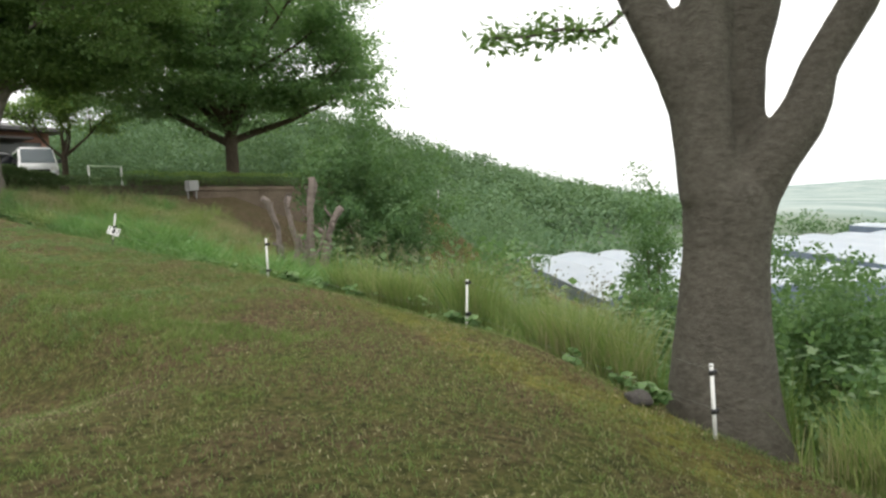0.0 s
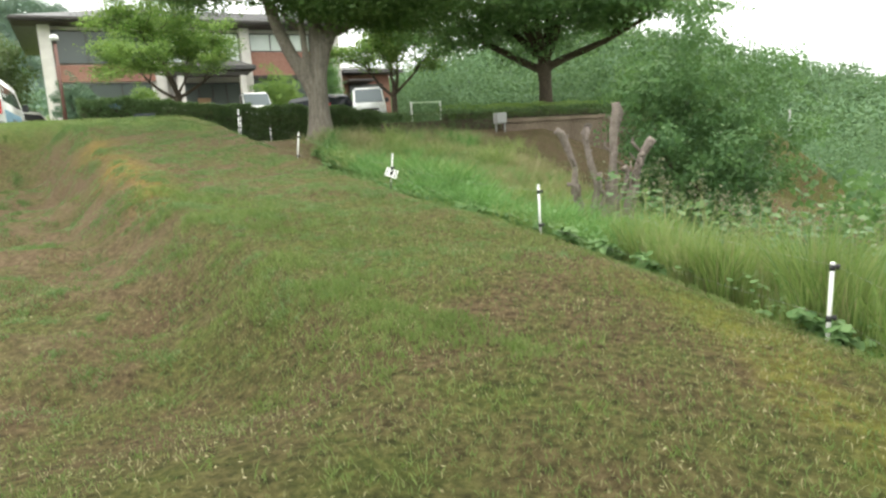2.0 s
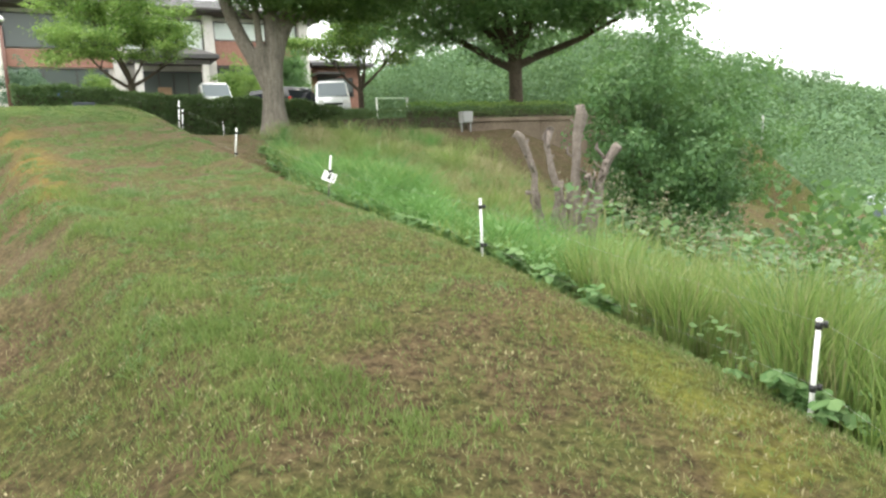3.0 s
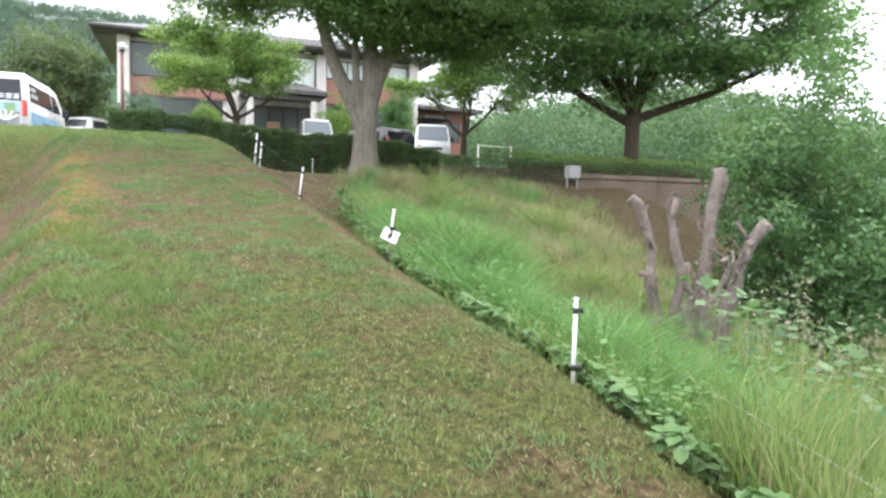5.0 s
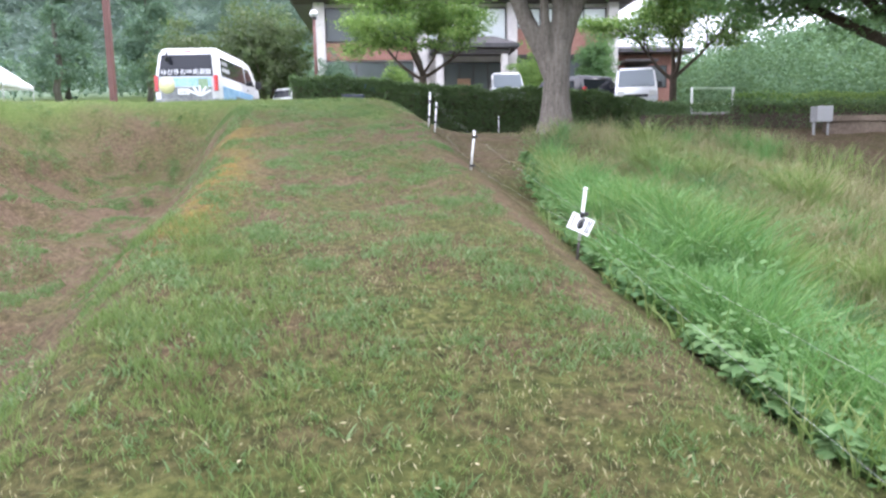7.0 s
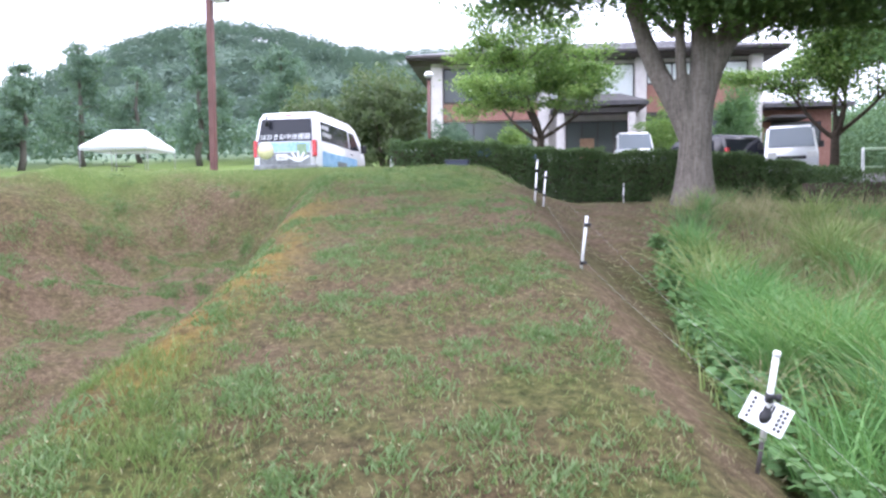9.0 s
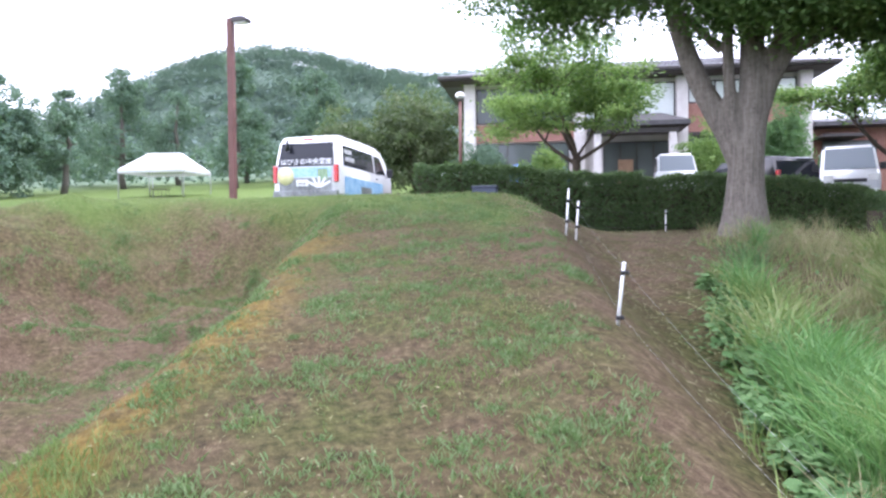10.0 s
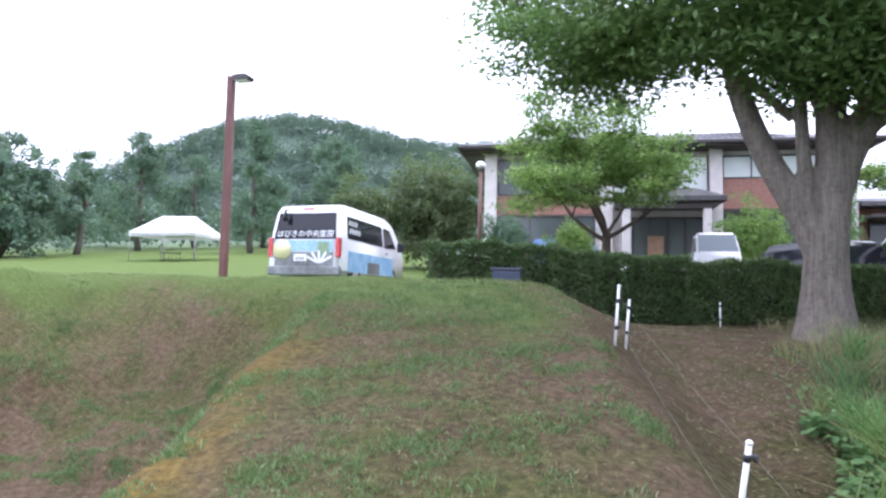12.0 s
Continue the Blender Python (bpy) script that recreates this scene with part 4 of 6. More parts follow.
def worn(u, v):
    """How bare the mown ground is: moss streak, strip at the fence, floor of the hollow."""
    hollow = v - left_edge(u)
    return (0.45 * moss_at(u, v) + 0.35 * smooth(0.45, 0.05, v - edge_v(u)) * smooth(4, 9, u) + 0.34 * smooth(5.5, 9.5, u) * (1 - smooth(14.5, 16.5, u))
            + 0.42 * smooth(0.2, 0.8, hollow) * (1 - smooth(3.0, 4.5, hollow)) * smooth(3, 6, u) * (1 - smooth(16, 18, u)) * smooth(0.35, 0.6, patchy(u, v, 0.9, 2)))


def lawn_blades(name, n, seed, h0, h1, wide, material, label, thin=0.62, reach=1.0, kind=1.1):
    rng = np.random.default_rng(seed)
    u = rng.uniform(-6, 18.8, n)
    v = edge_v(u) - 0.12 + rng.uniform(0, 1, n) ** 1.25 * (9.5 * reach)
    ok = rng.uniform(0.15, thin, n) < patchy(u, v, kind, seed) * 0.6 + 0.5 * patchy(u, v, 3.1 * kind, seed + 3) - 0.05 - worn(u, v)
    u, v = u[ok], v[ok]
    r = rooted(u, v)
    m = len(r)
    a, hh = rng.uniform(0, 2 * math.pi, m), rng.uniform(h0, h1, m)
    d = np.stack([np.cos(a), np.sin(a), np.zeros(m)], 1)
    w = np.stack([-np.sin(a), np.cos(a), np.zeros(m)], 1) * (wide * rng.uniform(0.6, 1.4, m))[:, None]
    mid = r + d * (hh * 0.25)[:, None] + np.array([0, 0, 1.0]) * (hh * 0.6)[:, None]
    tip = r + d * (hh * rng.uniform(0.4, 1.1, m))[:, None] + np.array([0, 0, 1.0]) * hh[:, None]
    ob = new(name, quads(name, np.stack([r - w * 0.4, mid - w * 0.5, tip, mid + w * 0.5], 1), material))
    return tagged(ob, label, "grass", kind="stuff")


lawn_blades("lawn_grass", 200000, 51, 0.02, 0.055, 0.006, M_BLADE, "short mown grass with dry brown blades", 0.75)
lawn_blades("lawn_straw", 90000, 52, 0.015, 0.04, 0.006, M_STRAW, "dry straw among the mown grass", 0.7)


def tufts(name, n, seed, per, h0, h1, wide, material, label, u0=-5.0, u1=18.0, k=0.8, cut=0.5, spread=0.035):
    rng = np.random.default_rng(seed)
    u = rng.uniform(u0, u1, n)
    v = edge_v(u) + 0.15 + rng.uniform(0, 1, n) * 8.0
    ok = patchy(u, v, k, seed) > cut + 0.2 * worn(u, v)
    c = np.repeat(np.stack([u[ok], v[ok]], 1), per, 0)
    m = len(c)
    size = np.repeat(rng.uniform(0.4, 1.3, ok.sum()), per)
    c = c + rng.normal(0, spread, (m, 2)) * size[:, None]
    r = rooted(c[:, 0], c[:, 1])
    a, hh = rng.uniform(0, 2 * math.pi, m), rng.uniform(h0, h1, m) * size
    d = np.stack([np.cos(a), np.sin(a), np.zeros(m)], 1) * (hh * rng.uniform(0.3, 0.9, m))[:, None]
    tip = r + d * 0.6 + np.array([0, 0, 1.0]) * hh[:, None]
    bend = d * 0.6 - np.array([0, 0, 0.25]) * hh[:, None]
    ob = new(name, strips(name, r - np.array([0, 0, 0.01]), tip, bend, wide * rng.uniform(0.7, 1.3, m), material))
    return tagged(ob, label, "grass", kind="stuff")


M_PALEGREEN = leafy("crabgrass_blades", [(0.1, (0.075, 0.128, 0.037)), (0.45, (0.11, 0.175, 0.055)), (0.85, (0.165, 0.23, 0.088))], 0.3, 0.55, 0.7)
M_TURF = leafy("turf_blades", [(0.1, (0.075, 0.12, 0.028)), (0.45, (0.12, 0.175, 0.04)), (0.85, (0.18, 0.225, 0.065))], 0.3, 0.6, 0.7)
tufts("grass_tufts", 3800, 61, 11, 0.03, 0.085, 0.006, M_TURF, "green grass tufts in the lawn", cut=0.54, k=1.1)


def shoulder_grass(name, n, seed, per, label):
    """Longer bright grass left standing along the shoulder of the bank."""
    rng = np.random.default_rng(seed)
    u = rng.uniform(0.5, 9.0, n)
    v = left_edge(u) - 0.1 + rng.normal(0, 0.45, n)
    ok = patchy(u, v, 1.3, seed) > 0.45
    c = np.repeat(np.stack([u[ok], v[ok]], 1), per, 0)
    m = len(c)
    r = rooted(*(c + rng.normal(0, 0.05, (m, 2))).T)
    a, hh = rng.uniform(0, 2 * math.pi, m), rng.uniform(0.04, 0.125, m)
    d = np.stack([np.cos(a), np.sin(a), np.zeros(m)], 1) * (hh * rng.uniform(0.2, 0.7, m))[:, None]
    tip = r + d * 0.6 + np.array([0, 0, 1.0]) * hh[:, None]
    tagged(new(name, strips(name, r, tip, d * 0.5 - np.array([0, 0, 0.2]) * hh[:, None], 0.006 * rng.uniform(0.6, 1.3, m), M_TURF)), label, "grass", kind="stuff")


shoulder_grass("shoulder_grass", 1100, 64, 16, "longer bright grass on the shoulder of the bank")
tufts("crabgrass", 3000, 62, 34, 0.02, 0.06, 0.011, M_PALEGREEN, "low green crabgrass rosettes in the lawn", u0=2.5, cut=0.52, k=2.6, spread=0.06)


tufts("rosettes", 3600, 66, 40, 0.02, 0.065, 0.012, M_PALEGREEN, "green rosettes spread over the brown bank", u0=5.5, u1=17.0, cut=0.53, k=2.4, spread=0.08)


def lawn_litter():
    rng = np.random.default_rng(70)
    u = rng.uniform(-5, 15, 1800)
    v = edge_v(u) + 0.2 + rng.uniform(0, 7, 1800)
    r = rooted(u, v) + np.array([0, 0, 0.03])
    tagged(new("fallen_leaves", quads("fallen_leaves", leaf_quads(rng, r, (0.01, 0.01, 0.004), 1, 0.03, 0.9, 0.5), M_STRAW)), "small pale dead leaves lying on the lawn", "leaves", kind="stuff")


lawn_litter()


def yard_litter():
    """Sparse dry blades on the worn earth between the fence and the hedge."""
    rng = np.random.default_rng(75)
    u = rng.uniform(8, 22.4, 26000)
    v = edge_v(u) - rng.uniform(0.1, 5.0, 26000) - 0.25
    ok = (rng.uniform(0, 1, len(u)) < 0.25 + patchy(u, v, 1.5, 6) * 0.7) & (v > -4)
    r = rooted(u[ok], v[ok])
    tagged(new("dry_litter", quads("dry_litter", leaf_quads(rng, r, (0.01, 0.01, 0.012), 1, 0.06, 0.6, 0.16), M_STRAW)), "dry grass litter on worn brown earth", "litter", kind="stuff")


yard_litter()

# ---- electric fence ----
M_POST = painted("white_plastic", (0.8, 0.8, 0.79), 0.4)
M_BLACK = painted("black_plastic", (0.02, 0.02, 0.022), 0.45)
M_WIRE = surface("fence_wire", (0.3, 0.3, 0.28), (0.5, 0.5, 0.48), 20, 200, 0.5, 0.3)
M_STAKE = painted("dark_stake", (0.07, 0.06, 0.055), 0.6)
M_SIGN = painted("white_sign", (0.82, 0.82, 0.8), 0.4, dirt=0.06)
POSTS = [  # x, y, lean in x and y, height, first clip, second clip, dark foot
    (2.66, 4.62, -0.02, -0.01, 0.60, 0.53, 0.22, 0), (0.66, 7.43, 0.035, -0.017, 0.62, 0.58, 0.20, 0), (-2.44, 9.57, 0.015, -0.03, 0.62, 0.53, 0.12, 0),
    (-6.02, 11.57, 0.15, -0.06, 0.66, 0.42, 0.28, 1), (-9.45, 13.08, 0.13, -0.03, 0.55, 0.46, 0.06, 0), (-13.08, 14.9, 0.08, 0.0, 0.68, 0.5, 0.2, 0),
    (-13.5, 15.35, 0.08, 0.0, 0.60, 0.5, 0.2, 0), (-17.2, 20.3, 0.0, 0.0, 0.5, 0.42, 0.15, 0)]


def fence_post(x, y, lx, ly, h, c1, c2, foot):
    z = float(height(x, y))
    ob = thing("fence_post", Matrix.Translation((x, y, z)), "thin white plastic electric fence post with black clips", "fence post", "electric fence posts")
    up = Vector((lx, ly, h))
    if foot:
        part("stake", tube([up * -0.15, up * 0.3], [0.011, 0.011]), M_STAKE, ob, "dark rusty lower stake")
    bm = tube([up * (0.28 if foot else -0.15), up * 0.97], [0.0155, 0.0155], 10)
    part("pole", bm, M_POST, ob)
    part("cap", tube([up * 0.965, up * 0.99, up], [0.019, 0.019, 0.013], 10), M_POST, ob)
    for c in (c1, c2):
        p = up * (c / h)
        bm = bmesh.new()
        add_tube(bm, [p - up * 0.035, p + up * 0.035], [0.021, 0.021], 10)
        add_tube(bm, [p, p + Vector((0.035, 0.02, 0.004))], [0.012, 0.009], 7)
        add_tube(bm, [p + Vector((0.035, 0.02, -0.016)), p + Vector((0.035, 0.02, 0.02))], [0.014, 0.014], 8)
        part("insulator", bm, M_BLACK, ob, "black clip that holds a wire")
    return Vector((x, y, z)) + up * (c1 / h) + Vector((0.035, 0.02, 0.004)), Vector((x, y, z)) + up * (c2 / h) + Vector((0.035, 0.02, 0.004))


holds = [fence_post(*p) for p in POSTS]
for a, b in zip(holds, holds[1:]):
    for p, q in zip(a, b):
        sag = Vector((0, 0, -0.035))
        pts = [p + (q - p) * f + sag * (4 * f * (1 - f)) for f in (0, 0.2, 0.4, 0.6, 0.8, 1)]
        ob = part("fence_wire", tube(pts, [0.0007] * 6, 5), M_WIRE)
        tagged(ob, "thin pale electric fence wire between posts", "wire", "electric fence wires")

sign = thing("warning_sign", Matrix.Translation(Vector((-5.945, 11.535, float(height(-6.02, 11.57)) + 0.33))) @ Matrix.Rotation(radians(38), 4, "Z") @ Matrix.Rotation(radians(-12), 4, "X") @ Matrix.Rotation(radians(24), 4, "Y"),
             "white warning plate with a black hand shape, on the fence", "sign")
part("plate", box((0.21, 0.006, 0.15), (0, -0.022, 0), 0.002), M_SIGN, sign)
palm = lathe([(0.004, 0), (0.027, 0.0005), (0.027, 0.0015), (0.004, 0.002)], 20, Matrix.Translation((0, -0.0245, -0.008)) @ Matrix.Rotation(radians(90), 4, "X") @ Matrix.Diagonal((1, 1.5, 1, 1)))
for k in range(4):
    add_box(palm, (0.009, 0.002, 0.045), (-0.018 + 0.012 * k, -0.0262, 0.034), 0.0005)
part("symbol", palm, M_BLACK, sign, "black hand-shaped symbol")
for x in (-0.075, 0.06, 0.08):
    bm = bmesh.new()
    for k in range(5):
        add_box(bm, (0.013, 0.002, 0.016), (x, -0.026, 0.05 - 0.024 * k))
    part("lettering", bm, M_BLACK, sign, "black characters in a column")

# ---- stump and slope plants ----
def stump(base):
    ob = thing("cut_tree_stump", Matrix.Translation(base), "grey dead tree cut back to several bare stems", "tree stump")
    rng = np.random.default_rng(8)
    for x, y, h, r, twigs in ((-0.75, -0.35, 2.2, 0.085, 2), (-0.3, 0.05, 2.25, 0.09, 2), (0.3, 0.15, 2.6, 0.1, 2), (0.85, 0.35, 1.95, 0.105, 2), (0.05, -0.4, 1.35, 0.06, 2), (0.55, -0.3, 1.5, 0.05, 3), (-0.5, -0.5, 1.2, 0.055, 1), (0.7, 0.1, 1.6, 0.045, 3)):
        bm = bmesh.new()
        pts = [Vector((x * 0.35, y * 0.35, -0.6))] + [Vector((x * (0.35 + 0.65 * f ** 1.3), y * (0.35 + 0.65 * f ** 1.3), h * f)) + Vector(rng.normal(0, 0.045, 3)) for f in (0.12, 0.3, 0.5, 0.68, 0.84, 0.95, 1.0)]
        add_tube(bm, pts, [r * f for f in (1.9, 1.45, 1.05, 0.85, 0.78, 0.68, 0.82, 0.74)], 12)
        for k in range(twigs):
            p = pts[4 + k % 3]
            q = p + Vector((rng.normal(0, 0.12), rng.normal(0, 0.12), rng.uniform(0.1, 0.25)))
            add_tube(bm, [p, q, q + Vector((rng.normal(0, 0.05), rng.normal(0, 0.05), 0.1))], [r * 0.35, r * 0.28, r * 0.2], 6)
        for k in range(3):
            p = pts[3 + k] + Vector((rng.normal(0, 1), rng.normal(0, 1), 0)).normalized() * r * 0.75
            bmesh.ops.create_icosphere(bm, subdivisions=2, radius=r * rng.uniform(0.4, 0.6), matrix=Matrix.Translation(p))
        for v in bm.verts:
            v.co += Vector((noise.noise(v.co * 9), noise.noise(v.co * 9 + Vector((5, 0, 0))), 0)) * r * 0.75
        part("stem", bm, M_STUMP, ob)
    bm = lathe([(0.62, -0.7), (0.5, -0.1), (0.36, 0.2), (0.16, 0.35)], 14)
    for v in bm.verts:
        v.co += Vector(rng.normal(0, 0.04, 3))
    part("butt", bm, M_STUMP, ob)


stump(Vector((-3.3, 14.9, 0.1)))


def seat(x, y):
    return Vector((x, y, float(height(x, y))))


shrub("broad_tree", Vector((-2.8, 22.0, -1.3)), (2.7, 2.7, 3.2), 41, M_BROAD, "dense bushy green tree below the car park", 250, 190, 0.12, 0.36, 1.0, M_BARK_DARK, "tree")
for x, y, r, h, sd, m in ((4.0, 12.0, 0.8, 0.9, 42, M_BUSH), (2.2, 19.5, 0.9, 1.0, 43, M_WEED), (5.2, 17.0, 0.7, 2.6, 44, M_BUSH), (7.0, 13.0, 2.0, 1.7, 45, M_BUSH), (5.6, 8.2, 1.1, 1.25, 46, M_BUSH),
                         (5.0, 5.2, 0.9, 0.7, 47, M_BUSH), (9.5, 11.0, 2.2, 1.9, 48, M_BUSH), (12.5, 17.0, 2.6, 2.0, 49, M_BUSH), (6.5, 9.4, 1.0, 0.8, 50, M_BUSH)):
    shrub("slope_shrub", seat(x, y), (r, r, h), sd, m, "leafy green shrub growing down the slope", int(90 + 60 * r * r), 45, 0.1, 0.2)

M_ROCK = surface("dark_rock", (0.02, 0.018, 0.016), (0.07, 0.064, 0.058), 6, 40, 0.9, 0, 0.6, 0.03)


def rock(x, y, r, seed, label):
    rng = np.random.default_rng(seed)
    bm = bmesh.new()
    bmesh.ops.create_icosphere(bm, subdivisions=3, radius=r)
    for v in bm.verts:
        v.co *= 1 + 0.25 * noise.noise(v.co / r * 1.3 + Vector((seed, 0, 0)))
        v.co.z *= 0.6
    ob = part("rock", bm, M_ROCK)
    ob.location = (x, y, float(height(x, y)) + r * 0.25)
    tagged(ob, label, "rock")


rock(2.2, 5.2, 0.12, 3, "dark rough rock at the tree foot")
rock(*at(21.5, 2.05), 0.2, 5, "grey boulder beside the clipped hedge")

# ---- car park edge ----
M_CONC = surface("brown_concrete", (0.085, 0.06, 0.042), (0.19, 0.145, 0.105), 0.9, 14, 0.9, 0, 0.3, 0.02)
rot_u = Matrix.Rotation(math.atan2(UY, UX), 4, "Z")
wall = thing("retaining_wall", Matrix.Translation((*at(18.35, -15.1), -0.12)) @ rot_u, "stained brown concrete retaining wall of the car park", "wall", kind="structure")
for k in range(4):
    part("panel", box((0.3, 2.992, 5.2), (0, -4.5 + 3.0 * k, 0.55), 0.02), M_CONC, wall)
part("coping", box((0.42, 12.2, 0.14), (0, 0, 3.22), 0.02), M_CONC, wall)
hedge("low_hedge", [at(21.2, -8.2), at(21.4, -12.0), at(21.8, -20)], 1.0, 0.8, 71, "low clipped yellow-green azalea hedge", M_MAPLE, 0.06, 500)
hedge("low_hedge", [at(20.4, -5.2), at(20.6, -8.0), at(20.2, -12.0), at(20.0, -18)], 0.72, 0.7, 72, "low dark clipped hedge above the wall", M_HEDGE, 0.06, 500)

M_GREEN = painted("green_white_paint", (0.45, 0.6, 0.4))
M_GREYBOX = painted("grey_metal", (0.3, 0.3, 0.29), 0.5)
rail = thing("guard_rail", Matrix.Translation(Vector((*at(25.7, -9.67), float(height(*at(25.7, -9.67)))))) @ rot_u, "small white and green pipe rail at the car park", "rail")
for y in (-0.75, 0.75):
    part("post", tube([(0, y, -0.05), (0, y, 1.32)], [0.045, 0.045]), M_POST, rail)
part("bar", tube([(0, -0.75, 1.28), (0, 0.75, 1.28)], [0.04, 0.04]), M_GREEN, rail, "pale green top bar")
part("bar", tube([(0, -0.75, 0.75), (0, 0.75, 0.75)], [0.03, 0.03]), M_GREEN, rail, "pale green middle bar")
bx = thing("utility_box", Matrix.Translation(Vector((-9.95, 24.4, float(height(-9.95, 24.4))))) @ rot_u, "grey metal utility box on thin legs", "utility box")
part("cabinet", box((0.3, 0.4, 0.38), (0, 0, 0.5), 0.02), M_GREYBOX, bx)
part("door", box((0.02, 0.34, 0.32), (0.161, 0, 0.5), 0.008), M_GREYBOX, bx)
for y in (-0.18, 0.18):
    part("leg", tube([(0, y, -0.1), (0, y, 0.4)], [0.03, 0.03]), M_GREYBOX, bx)

# ---- office building ----
M_BRICK = surface("red_brown_brick", (0.27, 0.125, 0.095), (0.4, 0.215, 0.165), 6, 60, 0.85, 0, 0.3, 0.01)
M_PALE = surface("pale_render", (0.56, 0.52, 0.48), (0.72, 0.68, 0.64), 2, 40, 0.85, 0, 0.2, 0.01)
M_ROOF = surface("dark_roof_metal", (0.055, 0.052, 0.055), (0.11, 0.105, 0.105), 3, 50, 0.5, 0.2, 0.2, 0.01)
M_SOFFIT = painted("brown_soffit", (0.05, 0.036, 0.03), 0.7)
M_FRAME = painted("dark_window_frame", (0.05, 0.042, 0.038), 0.45)
# Base tint raised so that reflected daylight is part of the glass colour.
M_GLASS = glassy("reflection_tint_glass", (0.1, 0.115, 0.11))
# Upper panes: pale blinds and reflected sky painted as one greenish white.
M_PANE_REFLECTION = surface("blind_and_reflection", (0.62, 0.68, 0.64), (0.78, 0.82, 0.79), 1.2, 30, 0.35, 0, 0.1, 0.01, coat=0.6)
M_WOOD = surface("brown_wood", (0.22, 0.13, 0.075), (0.36, 0.23, 0.14), 4, 60, 0.6)
FLOOR = 5.15
house = thing("office_building", Matrix.Translation((*at(43.8, 0), -0.25)) @ Matrix.Rotation(math.atan2(UY, UX), 4, "Z"),
              "two-storey brick and pale render office with dark roof", "building")
# local x: into the house; local y: along v


def slab(name, x0, x1, y0, y1, z0, z1, material, parent=house, bevel=0.015, label=""):
    return part(name, box((x1 - x0, y1 - y0, z1 - z0), ((x0 + x1) / 2, (y0 + y1) / 2, (z0 + z1) / 2), bevel), material, parent, label)


def window(y0, y1, z0, z1, x, panes, fill):
    w = thing("window", Matrix(), "", "")
    for k in ("label", "category"):
        if k in w:
            del w[k]
    w.parent = house
    for k in range(panes + 1):
        y = y0 + (y1 - y0) * k / panes
        part("mullion", box((0.08, 0.06, z1 - z0), (x, y, (z0 + z1) / 2), 0.008), M_FRAME, w)
    for z in (z0, z1):
        part("rail", box((0.09, y1 - y0 + 0.06, 0.07), (x, (y0 + y1) / 2, z), 0.008), M_FRAME, w)
    for k in range(panes):
        a, b = y0 + (y1 - y0) * k / panes + 0.03, y0 + (y1 - y0) * (k + 1) / panes - 0.03
        part("pane", box((0.02, b - a, z1 - z0 - 0.07), (x + 0.02, (a + b) / 2, (z0 + z1) / 2)), fill, w)
    return w


slab("wall", 0.35, 9.5, -12.0, 6.0, FLOOR - 0.6, 11.6, M_PALE)
slab("brick_panel", 0.2, 0.36, -11.6, -6.0, 8.55, 10.1, M_BRICK)
slab("brick_panel", 0.2, 0.36, -11.6, -6.0, FLOOR - 0.5, 6.3, M_BRICK)
slab("brick_panel", 0.2, 0.36, -0.6, 5.5, 8.3, 9.3, M_BRICK)
slab("brick_panel", 0.2, 0.36, 0.2, 5.5, FLOOR - 0.5, 6.2, M_BRICK)
slab("band", 0.12, 0.36, -11.6, -6.0, 8.35, 8.56, M_FRAME)
for y0, y1 in ((5.45, 6.1), (-0.6, 0.0), (-6.0, -5.4), (-12.2, -11.6)):
    slab("column", -0.15, 0.45, y0, y1, FLOOR - 0.6, 11.6, M_PALE)
window(-5.35, -0.65, 9.42, 11.3, 0.28, 2, M_PANE_REFLECTION)
window(-11.5, -6.1, 10.16, 11.28, 0.28, 4, M_PANE_REFLECTION)
window(0.1, 5.4, 9.4, 11.3, 0.28, 3, M_GLASS)
window(-11.5, -6.1, 6.35, 8.3, 0.28, 4, M_GLASS)
window(0.3, 5.4, 6.25, 8.2, 0.28, 3, M_GLASS)
# hip roof
def hip(name, x0, x1, y0, y1, z0, rise, inset, parent=house, lip=0.22):
    bm = bmesh.new()
    lo = [bm.verts.new((x, y, z0)) for x, y in ((x0, y0), (x1, y0), (x1, y1), (x0, y1))]
    mi = [bm.verts.new((x, y, z0 + lip)) for x, y in ((x0, y0), (x1, y0), (x1, y1), (x0, y1))]
    xm = (x0 + x1) / 2
    a, b = bm.verts.new((xm, y0 + inset, z0 + lip + rise)), bm.verts.new((xm, y1 - inset, z0 + lip + rise))
    bm.faces.new(lo[::-1])
    for i in range(4):
        bm.faces.new((lo[i], lo[(i + 1) % 4], mi[(i + 1) % 4], mi[i]))
    bm.faces.new((mi[0], mi[1], a))
    bm.faces.new((mi[1], mi[2], b, a))
    bm.faces.new((mi[2], mi[3], b))
    bm.faces.new((mi[3], mi[0], a, b))
    return part(name, bm, M_ROOF, parent)


roof = hip("roof", -1.2, 11.0, -13.2, 7.4, 11.62, 1.75, 5.0)
for k in range(40):
    part("seam", box((6.2, 0.05, 0.05), (0, 0, 0), 0, Matrix.Translation((1.75, -8.6 + 0.33 * k, 12.75)) @ Matrix.Rotation(-math.atan2(1.75, 6.1), 4, "Y")), M_ROOF, roof)
slab("gutter", -1.34, -1.2, -13.2, 7.4, 11.66, 11.8, M_FRAME)
slab("soffit", -1.15, 0.4, -13.1, 7.3, 11.56, 11.62, M_SOFFIT)
# entrance
porch = thing("porch", Matrix(), "", "")
for k in ("label", "category"):
    if k in porch:
        del porch[k]
porch.parent = house
hip("porch_roof", -3.0, 0.2, -5.6, -0.7, 8.55, 0.62, 1.2, porch)
slab("ceiling", -2.9, 0.2, -5.5, -0.8, 8.48, 8.55, M_SOFFIT, porch)
